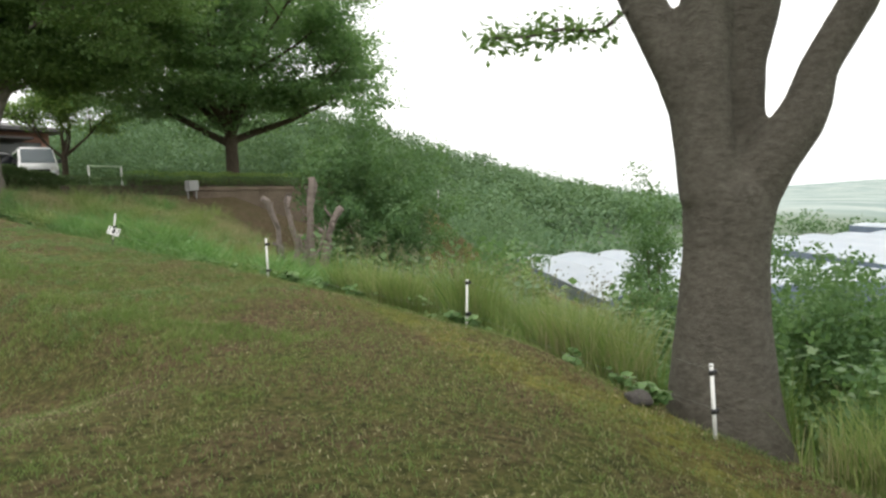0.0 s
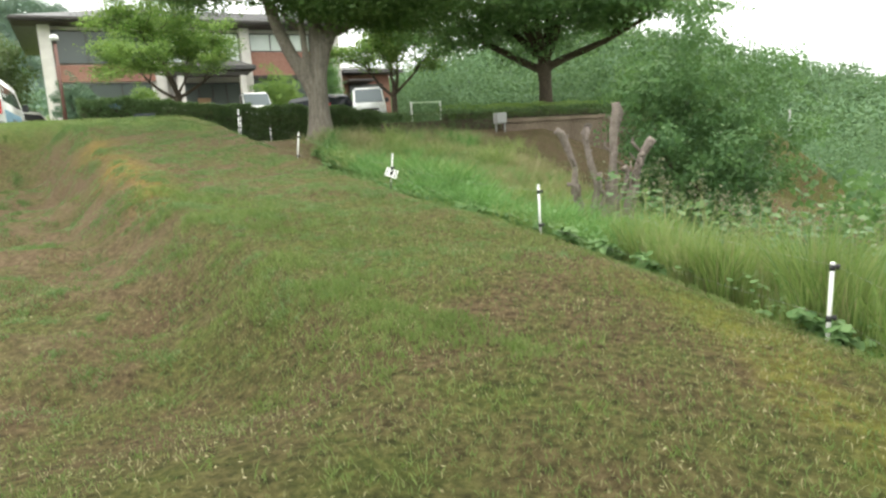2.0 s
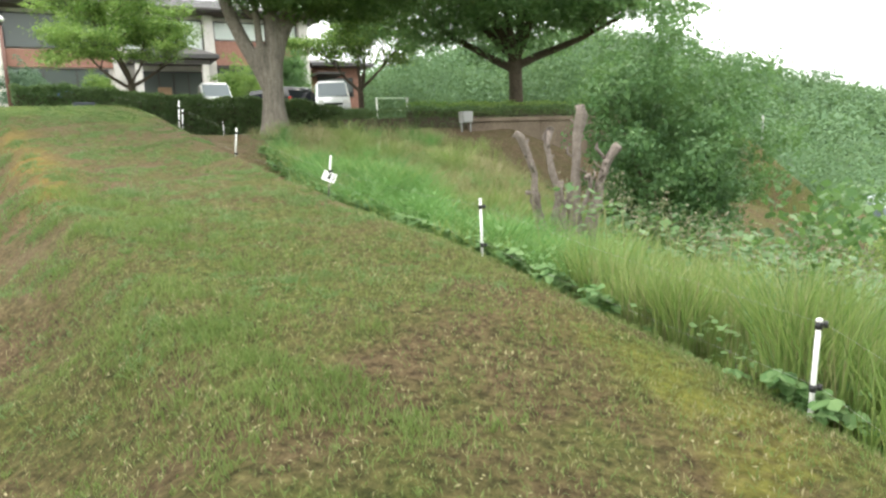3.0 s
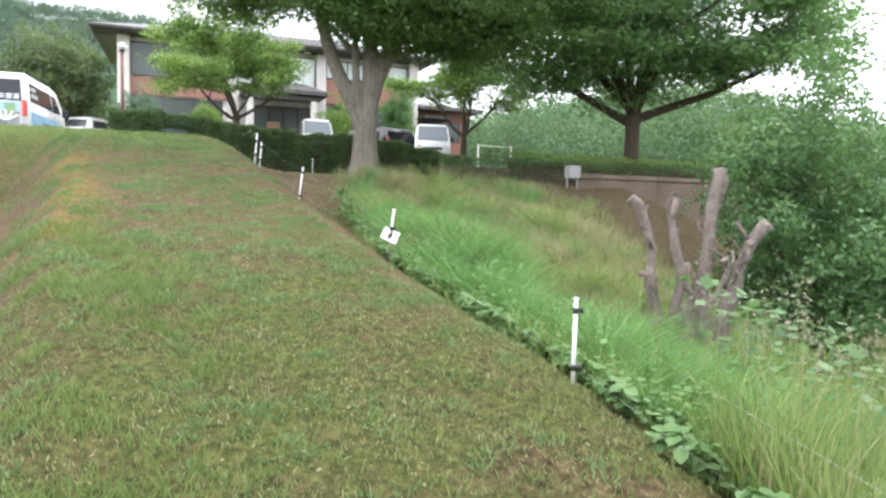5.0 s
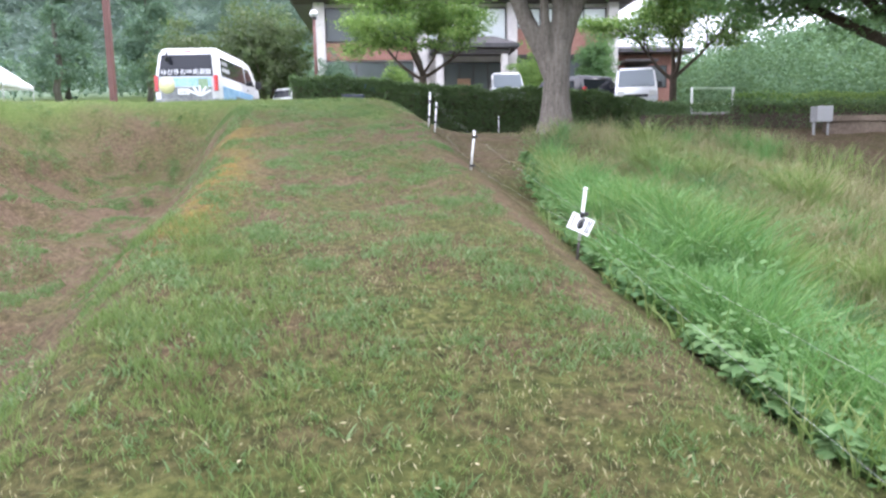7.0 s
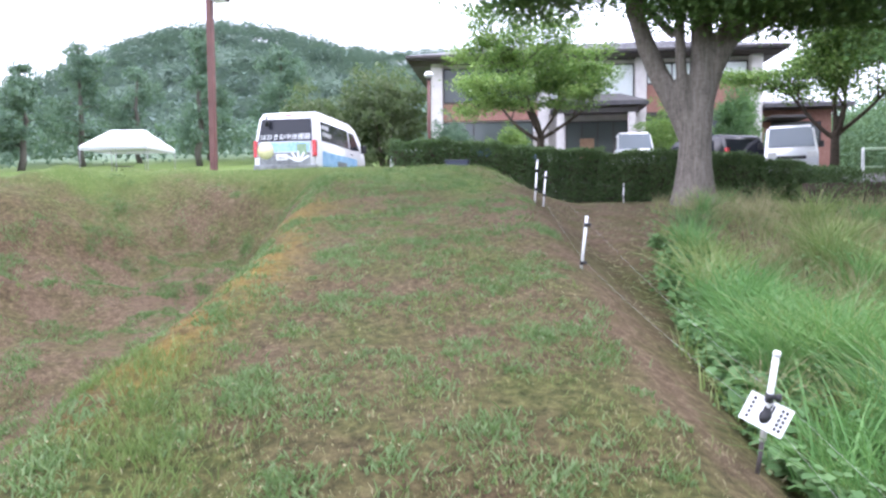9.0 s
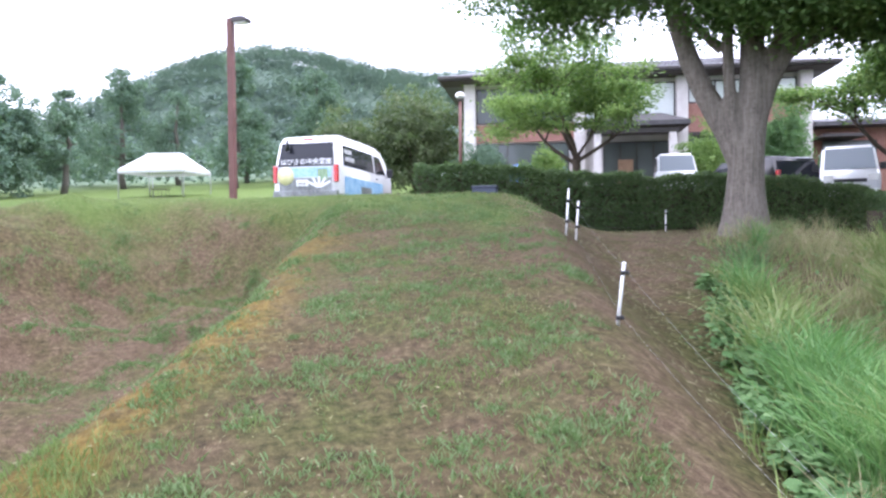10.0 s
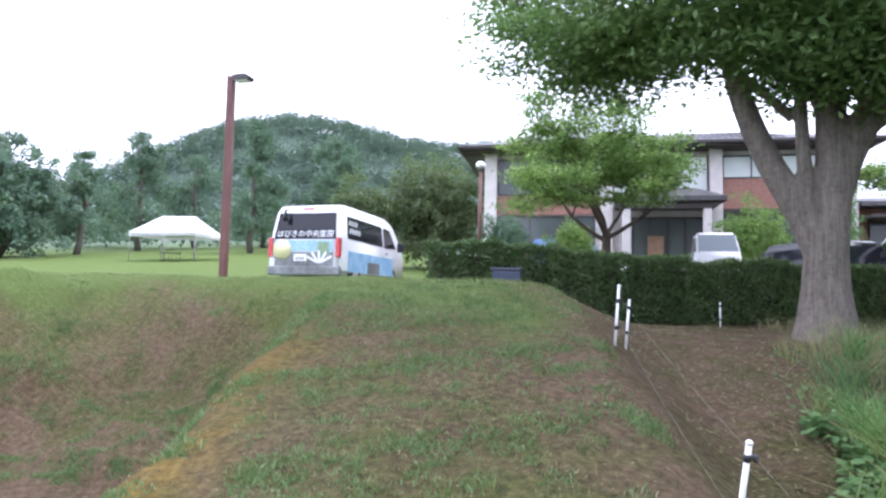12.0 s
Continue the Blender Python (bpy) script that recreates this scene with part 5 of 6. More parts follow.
for y in (-1.1, -4.8):
    slab("post", -2.75, -2.4, y - 0.18, y + 0.18, FLOOR - 0.7, 8.48, M_PALE, porch, 0.02)
slab("beam", -2.78, -2.4, -5.1, -0.8, 8.2, 8.48, M_FRAME, porch)
slab("floor", -3.0, 0.3, -5.6, -0.7, FLOOR - 0.8, FLOOR, M_PALE, porch)
window(-5.1, -1.6, FLOOR, 8.1, 0.1, 4, M_GLASS)
part("door_panel", box((0.06, 0.8, 2.0), (-0.02, -2.75, FLOOR + 1.0), 0.01), M_WOOD, house, "brown wooden door panel")
for y in (-5.75, 0.2):
    part("wall_lamp", box((0.12, 0.14, 0.26), (-0.2, y, 7.7), 0.03), M_POST, house, "small white wall lamp")
# low wing
slab("wall", 0.8, 9.0, -16.2, -12.2, FLOOR - 0.8, 8.6, M_BRICK)
hip("roof", -0.4, 9.5, -16.9, -12.25, 8.6, 0.9, 1.6)
window(-15.6, -13.0, 6.6, 7.9, 0.76, 2, M_GLASS)
slab("canopy", -1.0, 0.8, -14.4, -12.4, 7.95, 8.1, M_FRAME)

# ---- vehicles ----
M_CARWHITE = painted("white_car_paint", (0.78, 0.79, 0.8), 0.25, 0, 0.6, 0.04)
M_CARBLACK = painted("black_car_paint", (0.012, 0.012, 0.014), 0.3, 0, 0.15, 0.05)
M_CARBLUE = painted("blue_tarpaulin", (0.09, 0.17, 0.36), 0.5)
M_CARGLASS = glassy("car_glass", (0.02, 0.022, 0.028))
# Pale blue-grey base tint puts the sky's reflection into the windscreens.
M_SCREEN = glassy("windscreen_sky_tint", (0.16, 0.19, 0.21))
M_TYRE = painted("tyre_rubber", (0.02, 0.02, 0.02), 0.8)
M_RIM = painted("wheel_metal", (0.5, 0.5, 0.5), 0.35, 0.7)
M_RED = painted("red_lamp", (0.55, 0.02, 0.02), 0.2, 0, 0.6)
M_YELLOW = painted("yellow_plate", (0.75, 0.6, 0.08), 0.4)
M_AMBER = painted("clear_lamp", (0.75, 0.75, 0.72), 0.15, 0, 0.6)


def vehicle(name, place, heading, label, paint, w, outline, belt, side_windows, rear=None, front=None, wheels=(), tail=None, head=None):
    """Outline in x (forward from the rear) and z; the body narrows above the belt line."""
    ob = thing(name, Matrix.Translation(place) @ Matrix.Rotation(heading, 4, "Z"), label, "car")
    top = max(z for x, z in outline)

    def taper(bm):
        for v in bm.verts:
            v.co.y *= 1 - 0.13 * max(0.0, (v.co.z - belt) / (top - belt)) ** 1.2

    bm = extrude_outline(outline, w, Matrix.Translation((0, -w / 2, 0)))
    bmesh.ops.bevel(bm, geom=[e for e in bm.edges if abs(e.verts[0].co.y - e.verts[1].co.y) < 0.01], offset=0.09, segments=3, affect="EDGES")
    for f in bm.faces:
        f.smooth = True
    taper(bm)
    body = part("body", bm, paint, ob)
    for pts in side_windows:
        for s in (-1, 1):
            bm = extrude_outline(pts, 0.02, Matrix.Translation((0, s * (w / 2 + 0.002) - (0.02 if s < 0 else 0), 0)) if s > 0 else Matrix.Translation((0, -w / 2 - 0.006, 0)))
            taper(bm)
            part("side_window", bm, M_CARGLASS, ob, "dark side window")
    for spec, nm in ((rear, "rear_window"), (front, "windscreen")):
        if spec:
            (xa, za), (xb, zb), ww = spec
            d = Vector((xb - xa, 0, zb - za))
            out = Vector((-d.z, 0, d.x)).normalized() * (1 if nm == "rear_window" else -1)
            bm = bmesh.new()
            c = [Vector((xa, -ww / 2, za)), Vector((xa, ww / 2, za)), Vector((xb, ww * 0.46, zb)), Vector((xb, -ww * 0.46, zb))]
            lo, hi = [bm.verts.new(p - out * 0.01) for p in c], [bm.verts.new(p + out * 0.012) for p in c]
            bm.faces.new(lo)
            bm.faces.new(hi)
            for i in range(4):
                bm.faces.new((lo[i], lo[(i + 1) % 4], hi[(i + 1) % 4], hi[i]))
            bmesh.ops.recalc_face_normals(bm, faces=bm.faces)
            part(nm, bm, M_CARGLASS if nm == "rear_window" else M_SCREEN, ob, "dark rear glass" if nm == "rear_window" else "windscreen with the sky's reflection in its tint")
    for x, r in wheels:
        for s in (-1, 1):
            m = Matrix.Translation((x, s * (w / 2 - 0.1), r)) @ Matrix.Rotation(radians(90), 4, "X")
            whl = part("wheel", lathe([(r * 0.6, -0.1), (r * 0.95, -0.105), (r, -0.07), (r, 0.07), (r * 0.95, 0.105), (r * 0.6, 0.1)], 22, m), M_TYRE, ob, "black tyre")
            part("rim", lathe([(r * 0.1, -0.11), (r * 0.55, -0.106), (r * 0.6, -0.09), (r * 0.6, 0.09), (r * 0.55, 0.106), (r * 0.1, 0.11)], 18, m), M_RIM, whl, "grey metal rim")
    for spec, material, nm in ((tail, M_RED, "tail_light"), (head, M_AMBER, "headlight")):
        if spec:
            x, y, z, sx, sy, sz = spec
            for s in (-1, 1):
                part(nm, box((sx, sy, sz), (x, s * y, z), 0.02), material, ob)
    return ob


VAN_HEAD = math.atan2(0.58, -0.81)
vp = Vector((-22.75, 13.0, 0))
vp.z = float(height(-24.5, 14.2)) - 0.1
van = vehicle("minibus", vp, VAN_HEAD, "white high-roofed minibus with a photo-printed rear", M_CARWHITE, 1.88,
              [(0.06, 0.32), (0.0, 0.45), (0.0, 0.95), (0.03, 1.2), (0.17, 1.86), (0.26, 1.98), (0.5, 2.05), (3.5, 2.07), (3.9, 1.98), (4.25, 1.7), (4.68, 1.22), (4.78, 0.95), (4.8, 0.4), (4.7, 0.3)], 1.05,
              [[(0.42, 1.22), (0.5, 1.78), (2.95, 1.78), (2.95, 1.22)], [(3.1, 1.2), (3.1, 1.76), (3.6, 1.74), (4.1, 1.25)]],
              ((0.03, 1.18), (0.165, 1.82), 1.6), ((4.66, 1.28), (4.02, 1.92), 1.6), ((0.95, 0.33), (3.75, 0.33)), (0.03, 0.87, 0.98, 0.12, 0.11, 0.46), (4.72, 0.72, 0.82, 0.1, 0.3, 0.18))
M_BLUE_WRAP = surface("blue_sky_print", (0.13, 0.33, 0.58), (0.42, 0.62, 0.78), 3.5, 20, 0.35, coat=0.4)
M_GREY_WRAP = surface("grey_stone_print", (0.05, 0.055, 0.05), (0.26, 0.28, 0.28), 2.5, 30, 0.35, coat=0.4)
M_GREEN_WRAP = surface("green_print", (0.1, 0.2, 0.09), (0.3, 0.42, 0.25), 6, 30, 0.35, coat=0.4)
M_CREAM_WRAP = surface("cream_print", (0.62, 0.6, 0.3), (0.72, 0.7, 0.42), 4, 30, 0.35, coat=0.4)
part("sky_print", box((0.012, 1.5, 0.26), (-0.008, 0, 1.02), 0.003), M_BLUE_WRAP, van, "printed blue sky band")
part("stone_print", box((0.012, 1.5, 0.34), (-0.008, 0, 0.70), 0.003), M_GREY_WRAP, van, "printed grey stonework")
part("tree_print", box((0.014, 0.3, 0.3), (-0.012, -0.5, 0.96), 0.004), M_GREEN_WRAP, van, "printed dark trees")
part("disc_print", lathe([(0.01, 0), (0.24, 0.001), (0.24, 0.008), (0.01, 0.009)], 26, Matrix.Translation((-0.014, 0.56, 0.93)) @ Matrix.Rotation(radians(-90), 4, "Y")), M_CREAM_WRAP, van, "pale yellow printed disc")
bm = bmesh.new()
for k in range(5):
    add_box(bm, (0.006, 0.3, 0.06), (0, 0.1, 0), 0.002, Matrix.Translation((-0.02, -0.3 - 0.05 * k, 0.66)) @ Matrix.Rotation(radians(25 + 32 * k), 4, "X"))
part("flower_print", bm, M_CARWHITE, van, "white printed petals")
plate = part("number_plate", box((0.02, 0.33, 0.17), (-0.03, 0.08, 0.74), 0.004), M_SIGN, van, "white number plate")
bm = bmesh.new()
for k in range(4):
    add_box(bm, (0.006, 0.04, 0.08), (-0.041, 0.17 - 0.06 * k, 0.72))
part("digits", bm, M_GREYBOX, plate)
for s in (-1, 1):
    part("side_print", box((3.3, 0.012, 0.5), (2.1, s * 0.943, 0.68), 0.003), M_BLUE_WRAP, van, "printed blue landscape on the side")
    part("side_stone_print", box((0.9, 0.014, 0.3), (2.2, s * 0.946, 0.58), 0.003), M_GREY_WRAP, van, "printed grey stonework")
    mir = part("wing_mirror", box((0.1, 0.2, 0.26), (4.05, s * 1.08, 1.28), 0.03), M_BLACK, van, "black wing mirror")
    part("door_handle", box((0.16, 0.03, 0.03), (3.2, s * 0.945, 1.05), 0.008), M_BLACK, van)
part("rear_mirror", tube([(0.24, 0.52, 1.92), (0.0, 0.52, 1.88), (-0.02, 0.5, 1.62)], [0.02, 0.02, 0.07], 8), M_BLACK, van, "black parking mirror above the rear window")
part("bumper", box((0.14, 1.86, 0.22), (0.02, 0, 0.43), 0.04), M_GREY_WRAP, van)
part("brake_lamp", box((0.03, 0.3, 0.035), (0.2, 0, 1.93), 0.006), M_RED, van)


def lettering(body, size, m, parent, material):
    cu = bpy.data.curves.new("lettering", "FONT")
    cu.body, cu.size, cu.align_x, cu.align_y, cu.extrude = body, size, "CENTER", "CENTER", 0.002
    tmp = new("lettering", cu)
    bpy.context.view_layer.update()
    me = bpy.data.meshes.new_from_object(tmp)
    bpy.data.objects.remove(tmp)
    me.materials.append(material)
    ob = new("lettering", me)
    ob.parent = parent
    ob.matrix_local = m
    return tagged(ob, "white lettering on dark glass")


rear_face = Matrix(((0, math.sin(0.205), -math.cos(0.205), 0.046 - 0.006), (-1, 0, 0, 0), (0, math.cos(0.205), math.sin(0.205), 1.30), (0, 0, 0, 1)))
lettering("はびきの中央霊園", 0.185, rear_face, van, M_CARWHITE)
side_face = Matrix(((1, 0, 0, 0.95), (0, 0, -1, -0.945), (0, 1, 0, 1.5), (0, 0, 0, 1)))
for z, n in ((1.62, 4), (1.42, 5)):
    for k in range(n):
        part("character", box((0.09, 0.006, 0.12), (0.62 + 0.15 * k, -0.93 + 0.13 * (z - 1.3), z)), M_CARWHITE, van, "white character on the side glass")

KEI = [(0.0, 0.35), (0.0, 1.5), (0.1, 1.76), (0.3, 1.8), (2.3, 1.8), (2.55, 1.74), (3.1, 1.0), (3.25, 0.9), (3.28, 0.35)]
CAB = [(0.0, 0.5), (0.0, 0.85), (1.85, 0.85), (1.9, 1.72), (2.1, 1.78), (2.7, 1.76), (3.15, 1.05), (3.24, 0.9), (3.26, 0.35), (0.1, 0.4)]
WAGON = [(0.0, 0.35), (0.0, 1.1), (0.3, 1.72), (0.6, 1.8), (2.9, 1.8), (3.9, 1.15), (4.5, 0.98), (4.6, 0.4)]
AWAY = math.atan2(-UY, -UX)


def park(u, v):
    return ground_at(u, v)


vehicle("kei_truck", park(35.4, -3.5), AWAY, "small white truck parked beyond the hedge", M_CARWHITE, 1.45, CAB, 0.95, [[(2.0, 1.05), (2.05, 1.62), (2.55, 1.6), (2.95, 1.08)]], None, ((3.13, 1.06), (2.74, 1.68), 1.3), ((0.6, 0.27), (2.8, 0.27)), None, (3.2, 0.55, 0.75, 0.1, 0.25, 0.16))
vehicle("black_wagon", park(27.2, -6.15), AWAY + math.pi + 0.38, "black wagon parked beyond the hedge", M_CARBLACK, 1.7, WAGON, 1.05, [[(0.55, 1.12), (0.65, 1.6), (2.8, 1.6), (3.5, 1.15)]], ((0.02, 1.12), (0.26, 1.62), 1.45), ((3.85, 1.18), (3.0, 1.7), 1.4), ((0.85, 0.31), (3.6, 0.31)), (0.03, 0.76, 1.1, 0.1, 0.12, 0.45), (4.5, 0.62, 0.85, 0.12, 0.3, 0.16))
kei_van = vehicle("white_van", park(29.33, -8.07), AWAY - 0.3, "small white van parked beyond the hedge", M_CARWHITE, 1.48, KEI, 1.0, [[(0.2, 1.1), (0.25, 1.6), (1.5, 1.6), (1.5, 1.1)], [(1.6, 1.1), (1.6, 1.6), (2.4, 1.58), (2.8, 1.12)]], ((0.0, 1.1), (0.06, 1.6), 1.2), ((3.06, 1.06), (2.6, 1.68), 1.28), ((0.6, 0.28), (2.7, 0.28)), (0.0, 0.66, 0.9, 0.08, 0.1, 0.3), (3.25, 0.55, 0.8, 0.1, 0.25, 0.18))
part("number_plate", box((0.02, 0.33, 0.16), (3.29, 0.0, 0.5), 0.004), M_YELLOW, kei_van, "yellow number plate")
part("grille", box((0.03, 0.8, 0.1), (3.27, 0.0, 0.72), 0.01), M_BLACK, kei_van, "black grille slot")
part("bumper", box((0.12, 1.42, 0.2), (3.24, 0.0, 0.4), 0.03), M_CARWHITE, kei_van)
for side in (-1, 1):
    part("wing_mirror", box((0.1, 0.16, 0.2), (2.75, side * 0.84, 1.15), 0.03), M_BLACK, kei_van, "black wing mirror")
vehicle("blue_truck", park(39.0, 3.2), AWAY + 1.57, "parked truck with a blue covered top", M_CARBLUE, 1.5, KEI, 1.0, [[(1.6, 1.1), (1.6, 1.6), (2.4, 1.58), (2.8, 1.12)]], None, ((3.06, 1.06), (2.6, 1.68), 1.28), ((0.6, 0.28), (2.7, 0.28)))
vehicle("white_car", park(49, 9.0), AWAY + 2.6, "white car parked beside the lawn", M_CARWHITE, 1.7, WAGON, 1.05, [[(0.55, 1.12), (0.65, 1.6), (2.8, 1.6), (3.5, 1.15)]], ((0.02, 1.12), (0.26, 1.62), 1.45), ((3.85, 1.18), (3.0, 1.7), 1.4), ((0.85, 0.31), (3.6, 0.31)))
eq = thing("equipment_box", Matrix.Translation(ground_at(21.6, 2.7)) @ rot_u, "dark blue plastic equipment box beside the hedge", "box")
part("case", box((0.42, 0.58, 0.4), (0, 0, 0.21), 0.05), painted("navy_plastic", (0.03, 0.045, 0.08), 0.4), eq)
part("lid", box((0.46, 0.62, 0.06), (0, 0, 0.43), 0.02), painted("slate_lid", (0.035, 0.045, 0.07), 0.4), eq)

# ---- lawn: lamps, tent, pines ----
M_RUST = surface("red_brown_pole", (0.1, 0.042, 0.034), (0.165, 0.072, 0.058), 3, 50, 0.6)
lamp = thing("street_lamp", Matrix.Translation((-24.2, 11.28, float(height(-24.2, 11.28)))) @ Matrix.Rotation(math.atan2(0.82, 0.57), 4, "Z"), "tall square red-brown lamp post with a flat head", "street lamp")
part("pole", box((0.17, 0.17, 5.25), (0, 0, 2.58), 0.02), M_RUST, lamp)
part("arm", box((0.3, 0.1, 0.08), (0.14, 0, 5.11), 0.01), M_RUST, lamp)
part("head", extrude_outline([(0.08, 5.11), (0.1, 5.21), (0.42, 5.23), (0.56, 5.15), (0.54, 5.07), (0.1, 5.07)], 0.3, Matrix.Translation((0, -0.15, 0)), 0.015), M_FRAME, lamp, "dark flat lamp head")
part("lens", box((0.36, 0.24, 0.02), (0.32, 0, 5.06), 0.004), M_POST, lamp, "pale lamp cover")
l2 = thing("garden_lamp", Matrix.Translation((-32.0, 21.7, float(height(-32.0, 21.7)))), "brown garden lamp with a white domed head", "lamp")
part("pole", tube([(0, 0, -0.2), (0, 0, 4.6)], [0.09, 0.07], 12), M_RUST, l2)
part("globe", lathe([(0.07, 4.62), (0.2, 4.68), (0.21, 4.76), (0.14, 4.88), (0.03, 4.92)], 18), M_POST, l2, "white domed shade")
part("collar", lathe([(0.1, 4.5), (0.13, 4.52), (0.13, 4.6), (0.08, 4.62)], 14), M_FRAME, l2)


def tent(u, v, wide, deep, eave, top):
    p = ground_at(u, v)
    ob = thing("event_tent", Matrix.Translation(p) @ rot_u, "white event tent with scalloped edges on thin legs", "tent")
    bm = bmesh.new()
    n = 34
    c = [(-deep / 2, -wide / 2), (deep / 2, -wide / 2), (deep / 2, wide / 2), (-deep / 2, wide / 2)]
    lo = [bm.verts.new((x, y, eave)) for x, y in c]
    a, b = bm.verts.new((0, -wide / 2 + 1.5, top)), bm.verts.new((0, wide / 2 - 1.5, top + 0.05))
    for f in ((lo[0], lo[1], a), (lo[1], lo[2], b, a), (lo[2], lo[3], b), (lo[3], lo[0], a, b)):
        bm.faces.new(f)
    bmesh.ops.recalc_face_normals(bm, faces=bm.faces)
    bmesh.ops.solidify(bm, geom=list(bm.faces), thickness=0.03)
    part("roof", bm, M_TENT, ob)
    for (x0, y0), (x1, y1) in zip(c, c[1:] + c[:1]):
        bm = bmesh.new()
        top_row = [bm.verts.new((x0 + (x1 - x0) * k / n, y0 + (y1 - y0) * k / n, eave + 0.01)) for k in range(n + 1)]
        low_row = [bm.verts.new((x0 + (x1 - x0) * k / n, y0 + (y1 - y0) * k / n, eave - 0.22 - 0.12 * (k % 2))) for k in range(n + 1)]
        for k in range(n):
            bm.faces.new((top_row[k], top_row[k + 1], low_row[k + 1], low_row[k]))
        bmesh.ops.solidify(bm, geom=list(bm.faces), thickness=0.012)
        part("valance", bm, M_TENT, ob)
    for y in (-wide / 2 + 0.05, -0.2, wide / 2 - 0.05):
        for x in (-deep / 2 + 0.05, deep / 2 - 0.05):
            part("leg", tube([(x, y, -0.3), (x, y, eave)], [0.035, 0.035]), M_GREYBOX, ob)
    t = thing("folding_table", Matrix.Translation(ground_at(u - 2.2, v - 0.8)) @ rot_u, "dark folding table standing near the tent", "table")
    part("tabletop", box((0.6, 1.6, 0.05), (0, 0, 0.72), 0.01), M_FRAME, t)
    for y in (-0.7, 0.0, 0.7):
        for x in (-0.24, 0.24):
            part("leg", tube([(x, y, -0.05), (x, y, 0.7)], [0.02, 0.02], 6), M_FRAME, t)


M_TENT = surface("white_canvas", (0.74, 0.75, 0.76), (0.82, 0.82, 0.82), 0.8, 12, 0.8)
tent(60.2, 34.6, 6.1, 4.6, 2.2, 3.75)


def pine(x, y, high, seed, lean=0.0, pads=11, size=1.6):
    rng = np.random.default_rng(seed)
    base = Vector((x, y, float(height(x, y)) - 0.2))
    ob = thing("pine_tree", Matrix.Translation(base), "tall pine with tufted cloud-like foliage", "tree")
    pts = [Vector((lean * math.sin(f * 3) + rng.normal(0, 0.12), rng.normal(0, 0.12), high * f)) for f in np.linspace(0, 1, 9)]
    bm = bmesh.new()
    add_tube(bm, pts, [0.32 * (1 - 0.8 * f) + 0.04 for f in np.linspace(0, 1, 9)], 9)
    cs = []
    for k in range(pads):
        f = 0.25 + 0.75 * k / (pads - 1)
        p = pts[min(int(f * 8), 8)]
        a = rng.uniform(0, 6.28)
        r = size * (1.25 - 0.8 * f) * rng.uniform(0.7, 1.3)
        q = p + Vector((math.cos(a) * r, math.sin(a) * r, rng.uniform(-0.1, 0.5))) if k < pads - 1 else p
        add_tube(bm, [p, (p + q) / 2 + Vector((0, 0, 0.2)), q], [0.07, 0.05, 0.03], 5)
        w = size * (1.15 - 0.5 * f) * rng.uniform(0.8, 1.2)
        cs.append(blob_points(rng, 34, (w, w, w * 0.55), 0.5) + np.array(q))
    part("trunk", bm, M_BARK, ob)
    crown = new("crown", quads("crown", leaf_quads(rng, np.concatenate(cs), (0.18,) * 3, 22, 0.36, 0.1, 0.35), M_PINE))
    crown.parent = ob


for x, y, h, sd, ln, pd, sz in ((-91.7, 5.5, 13.5, 1, 0.4, 16, 2.6), (-80.7, 17.1, 14.0, 2, 0.6, 14, 2.0), (-85.0, 0.5, 10.5, 3, 0.3, 12, 2.3), (-82.0, 26.0, 12.5, 4, 0.2, 20, 2.6), 
                                (-96.6, 11.5, 11.0, 6, 0.3, 12, 2.4), (-96, 20, 9.0, 7, 0.4, 13, 2.4), (-88, -14, 10, 8, 0.4, 13, 2.6), (-95, 30, 10.0, 9, 0.4, 13, 2.6)):
    pine(x, y, h, sd, ln, pd, sz)
for x, y, r, h, sd, m, lb in ((-48.6, 25.9, 3.2, 3.3, 81, M_OLIVE, "round olive-green tree beside the office"), (-51, 21.5, 2.4, 2.6, 82, M_OLIVE, "olive-green tree behind the minibus")):
    shrub("round_tree", seat(x, y), (r, r, h), sd, m, lb, 420, 50, 0.24, 0.35, 1.1, None, "tree")
shrub("round_tree", seat(-79.5, -5.5), (5.2, 5.2, 5.6), 88, M_PINE, "large dark tree at the edge of the lawn", 420, 90, 0.34, 0.5, 1.0, None, "tree")
for x, y, r, h, sd, m in ((-27.4, 31.6, 1.4, 1.6, 83, M_MAPLE), (-31.2, 25.6, 0.95, 1.2, 84, M_MAPLE), (-35.0, 24.2, 1.1, 1.5, 85, M_PINE), (-31.6, 40.9, 1.2, 2.6, 86, M_MAPLE)):
    shrub("clipped_shrub", seat(x, y), (r, r, h), sd, m, "rounded green shrub before the office", 420, 60, 0.085, 0.13)
shrub("tall_shrub", seat(-28.65, 37.6), (1.0, 1.0, 2.4), 97, M_LIT_LEAVES, "tall bushy green shrub against the office", 300, 45, 0.13, 0.2)

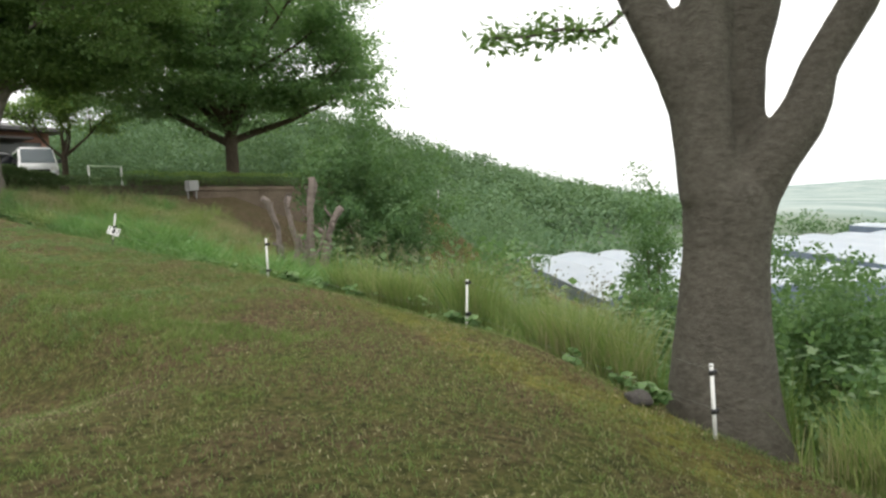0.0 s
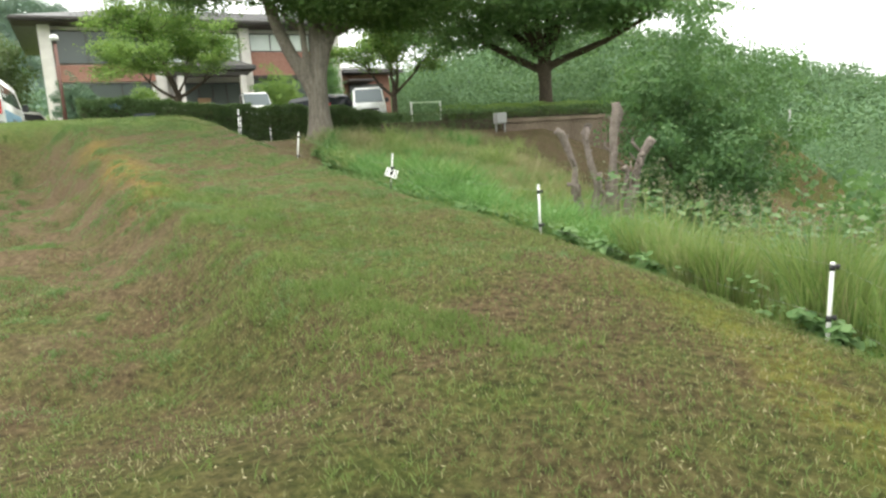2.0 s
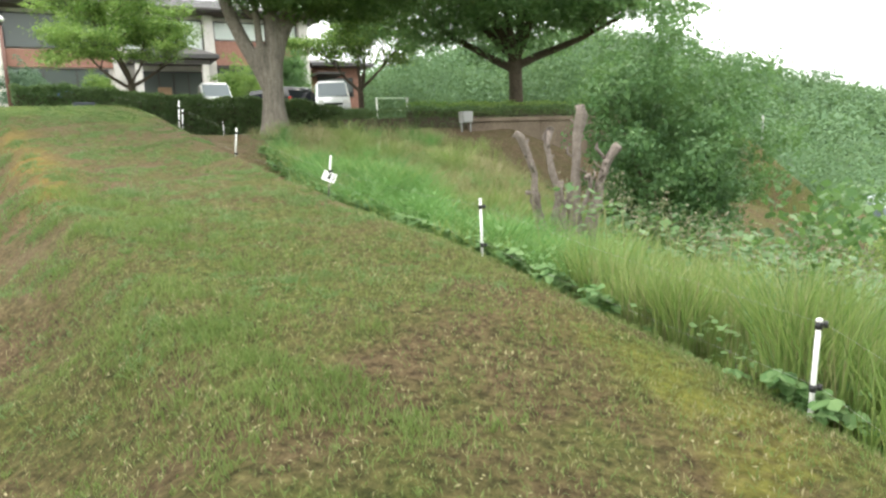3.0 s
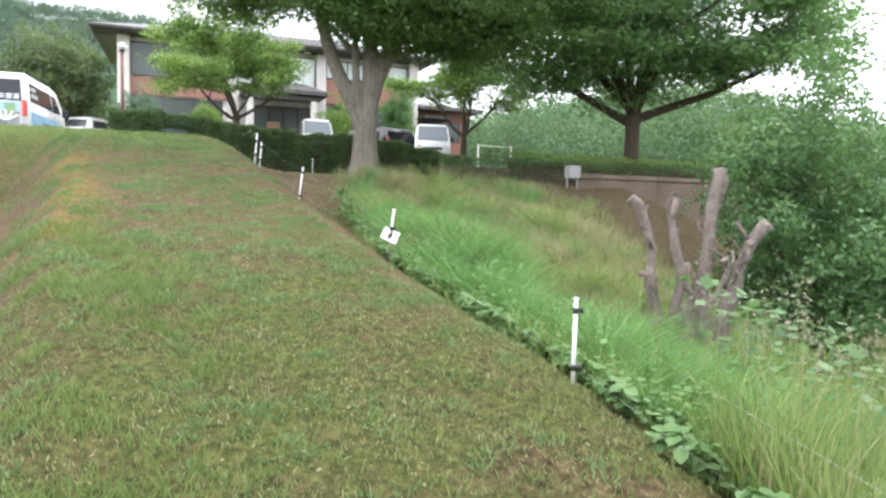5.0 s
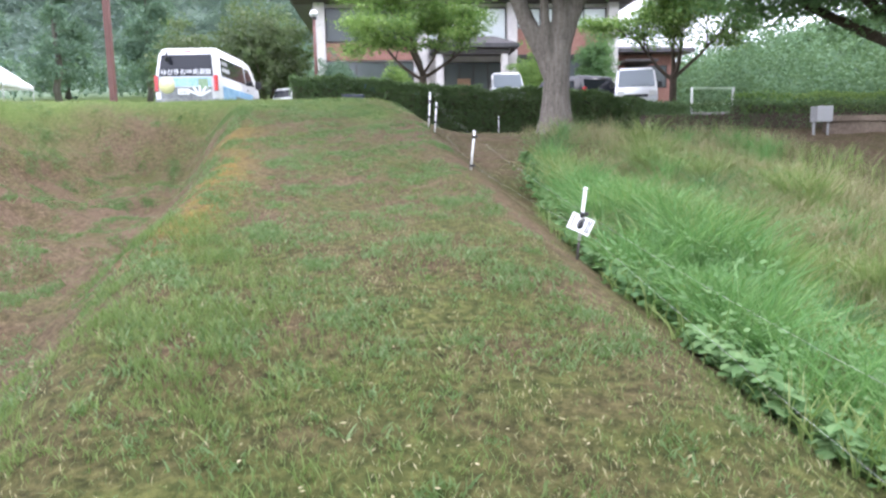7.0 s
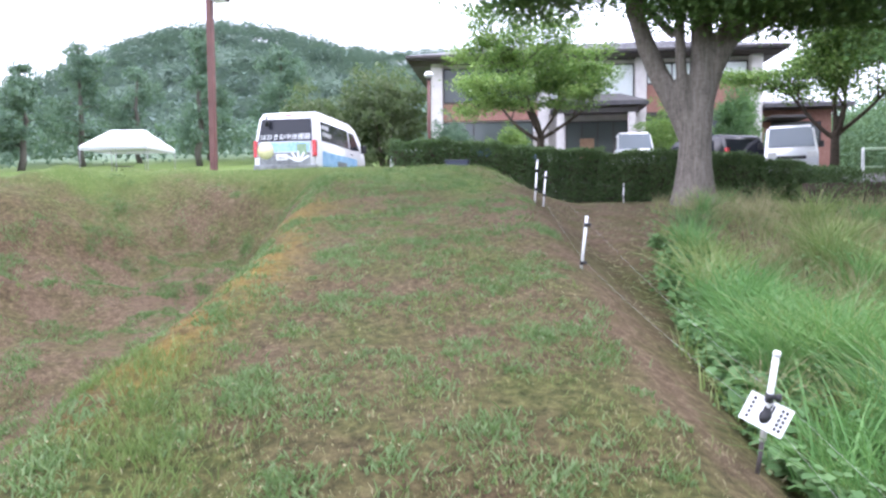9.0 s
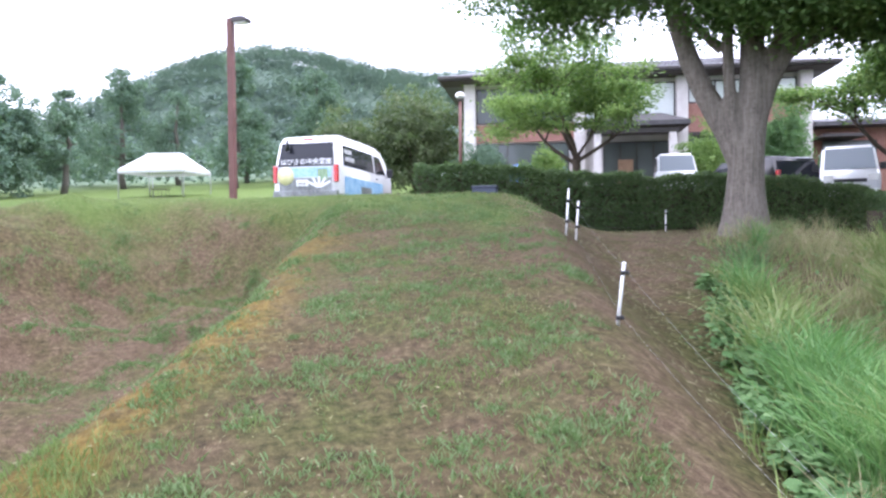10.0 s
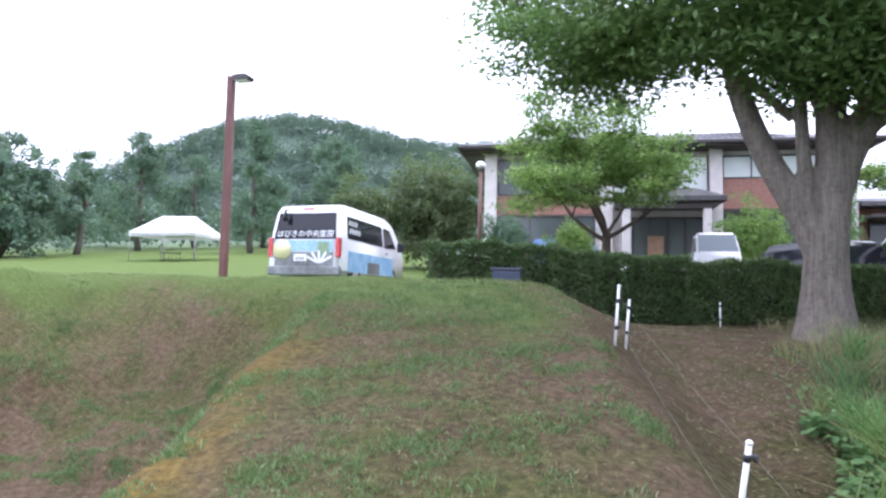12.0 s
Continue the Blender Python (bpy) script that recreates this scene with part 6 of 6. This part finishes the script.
# ---- woods and valley ----
def woods(name, n, seed, box_uv, keep, size, per, leaf, material, label, sink=0.3, tall=1.1, up=0.2):
    rng = np.random.default_rng(seed)
    x0, x1, y0, y1 = box_uv
    x, y = rng.uniform(x0, x1, n), rng.uniform(y0, y1, n)
    ok = keep(x, y)
    x, y = x[ok], y[ok]
    z = height(x, y)
    r = size * rng.uniform(0.6, 1.4, len(x))
    d = rng.normal(0, 1, (len(x), per, 3))
    d /= np.linalg.norm(d, axis=2, keepdims=True)
    d[..., 2] = np.abs(d[..., 2]) * 1.1 - 0.1
    p = np.stack([x, y, z + r * sink], 1)[:, None] + d * (r[:, None] * rng.uniform(0.75, 1.05, (len(x), per)))[..., None] * np.array([1, 1, tall])
    ob = new(name, quads(name, leaf_quads(rng, p.reshape(-1, 3), (leaf * 0.2,) * 3, 1, leaf, up, 0.8), material))
    return tagged(ob, label, "woods", kind="stuff")


def hills_only(x, y):
    return hill(x, y, *MOUNT) + hill(x, y, *MOUNT2) + hill(x, y, *MOUNT3) > 6


woods("mountain_woods", 5000, 91, (-380, -190, -160, 310), hills_only, 4.6, 62, 1.2, M_MOUNT_HAZE, "forest covering the mountain, with haze in its leaf colour", up=0.85)
woods("ridge_woods", 2600, 92, (-180, 60, 130, 238), lambda x, y: (hill(x, y, *RIDGE) + hill(x, y, *RIDGE2) > 3), 4.4, 110, 0.8, M_FAR, "green forest covering the valley ridge", up=0.6)
woods("valley_trees", 1500, 93, (-60, 130, 45, 190), lambda x, y: (patchy(x * 0.12, y * 0.12, 1.0, 3) > 0.5) & ~((x > -4) & (x < 44) & (y < 108)) & ~((x >= 40) & (x < 130) & (y < 172)) & (plan(x, y)[0] < 60) & (plan(x, y)[1] < -34), 3.2, 60, 0.8, M_FAR, "mixed green trees in the valley")
woods("car_park_trees", 260, 94, (-60, 5, 36, 75), lambda x, y: (plan(x, y)[1] < -20) & (plan(x, y)[0] > 27) & (plan(x, y)[0] < 75), 3.4, 1100, 0.22, M_FAR, "green trees and bushes behind the car park", 0.35, 1.2, 0.4)
woods("lawn_edge_bushes", 120, 95, (-120, -70, -40, 60), lambda x, y: (plan(x, y)[0] > 78), 3.6, 260, 0.5, M_PINE, "dark bushes along the lawn's far edge", 0.3, 1.0)

woods("slope_trees", 420, 96, (-12, 60, 16, 70), lambda x, y: (plan(x, y)[0] < 15) & (plan(x, y)[1] < -13) & ~((x > 2.5) & (y > 22) & (x < 14 + y * 0.6)) & (patchy(x * 0.3, y * 0.3, 1.0, 2) > 0.42), 1.6, 170, 0.3, M_BUSH, "green bushes and saplings down the slope", 0.3, 1.2)
M_VINYL = surface("white_vinyl", (0.5, 0.58, 0.65), (0.68, 0.73, 0.78), 0.15, 3, 0.35)
M_SLATE = surface("blue_grey_sheet", (0.10, 0.13, 0.2), (0.2, 0.25, 0.34), 0.5, 6, 0.6)


def greenhouse(corner, along, across, n, bay, length, eave, rise):
    """A row of low vaulted bays."""
    a, c = Vector(along).normalized(), Vector(across).normalized()
    ob = thing("greenhouse", Matrix(((c.x, a.x, 0, corner[0]), (c.y, a.y, 0, corner[1]), (0, 0, 1, corner[2]), (0, 0, 0, 1))), "long white vinyl greenhouse down in the valley", "greenhouse")
    for k in range(n):
        bm = bmesh.new()
        prof = [(k * bay + bay * f, eave + rise * math.sin(math.pi * f)) for f in np.linspace(0, 1, 9)]
        rows = [[bm.verts.new((x, y, z)) for x, z in prof] for y in np.linspace(0, length, 12)]
        for r0, r1 in zip(rows, rows[1:]):
            for i in range(8):
                bm.faces.new((r0[i], r0[i + 1], r1[i + 1], r1[i]))
        bmesh.ops.solidify(bm, geom=list(bm.faces), thickness=0.05)
        part("roof_bay", bm, M_VINYL, ob)
    part("side_wall", box((n * bay, length, eave + 3.0), (n * bay / 2, length / 2, (eave - 3.0) / 2 - 0.02)), M_SLATE, ob, "blue-grey side sheeting")


greenhouse((10.5, 54.0, -9.2), (-0.1, 1.0, 0), (1.0, 0.1, 0), 5, 6.0, 48, 3.0, 0.5)
greenhouse((45, 70.0, -9.6), (0.02, 1.0, 0), (1.0, -0.02, 0), 5, 6.5, 60, 2.8, 0.5)
greenhouse((84, 95.0, -9.6), (0.05, 1.0, 0), (1.0, -0.05, 0), 6, 7.0, 70, 2.6, 0.5)
pole = thing("utility_pole", Matrix.Translation(seat(-4.6, 88.0)), "thin grey utility pole among the trees", "pole")
part("pole", tube([(0, 0, -0.5), (0, 0, 9.5)], [0.15, 0.1], 10), M_GREYBOX, pole)
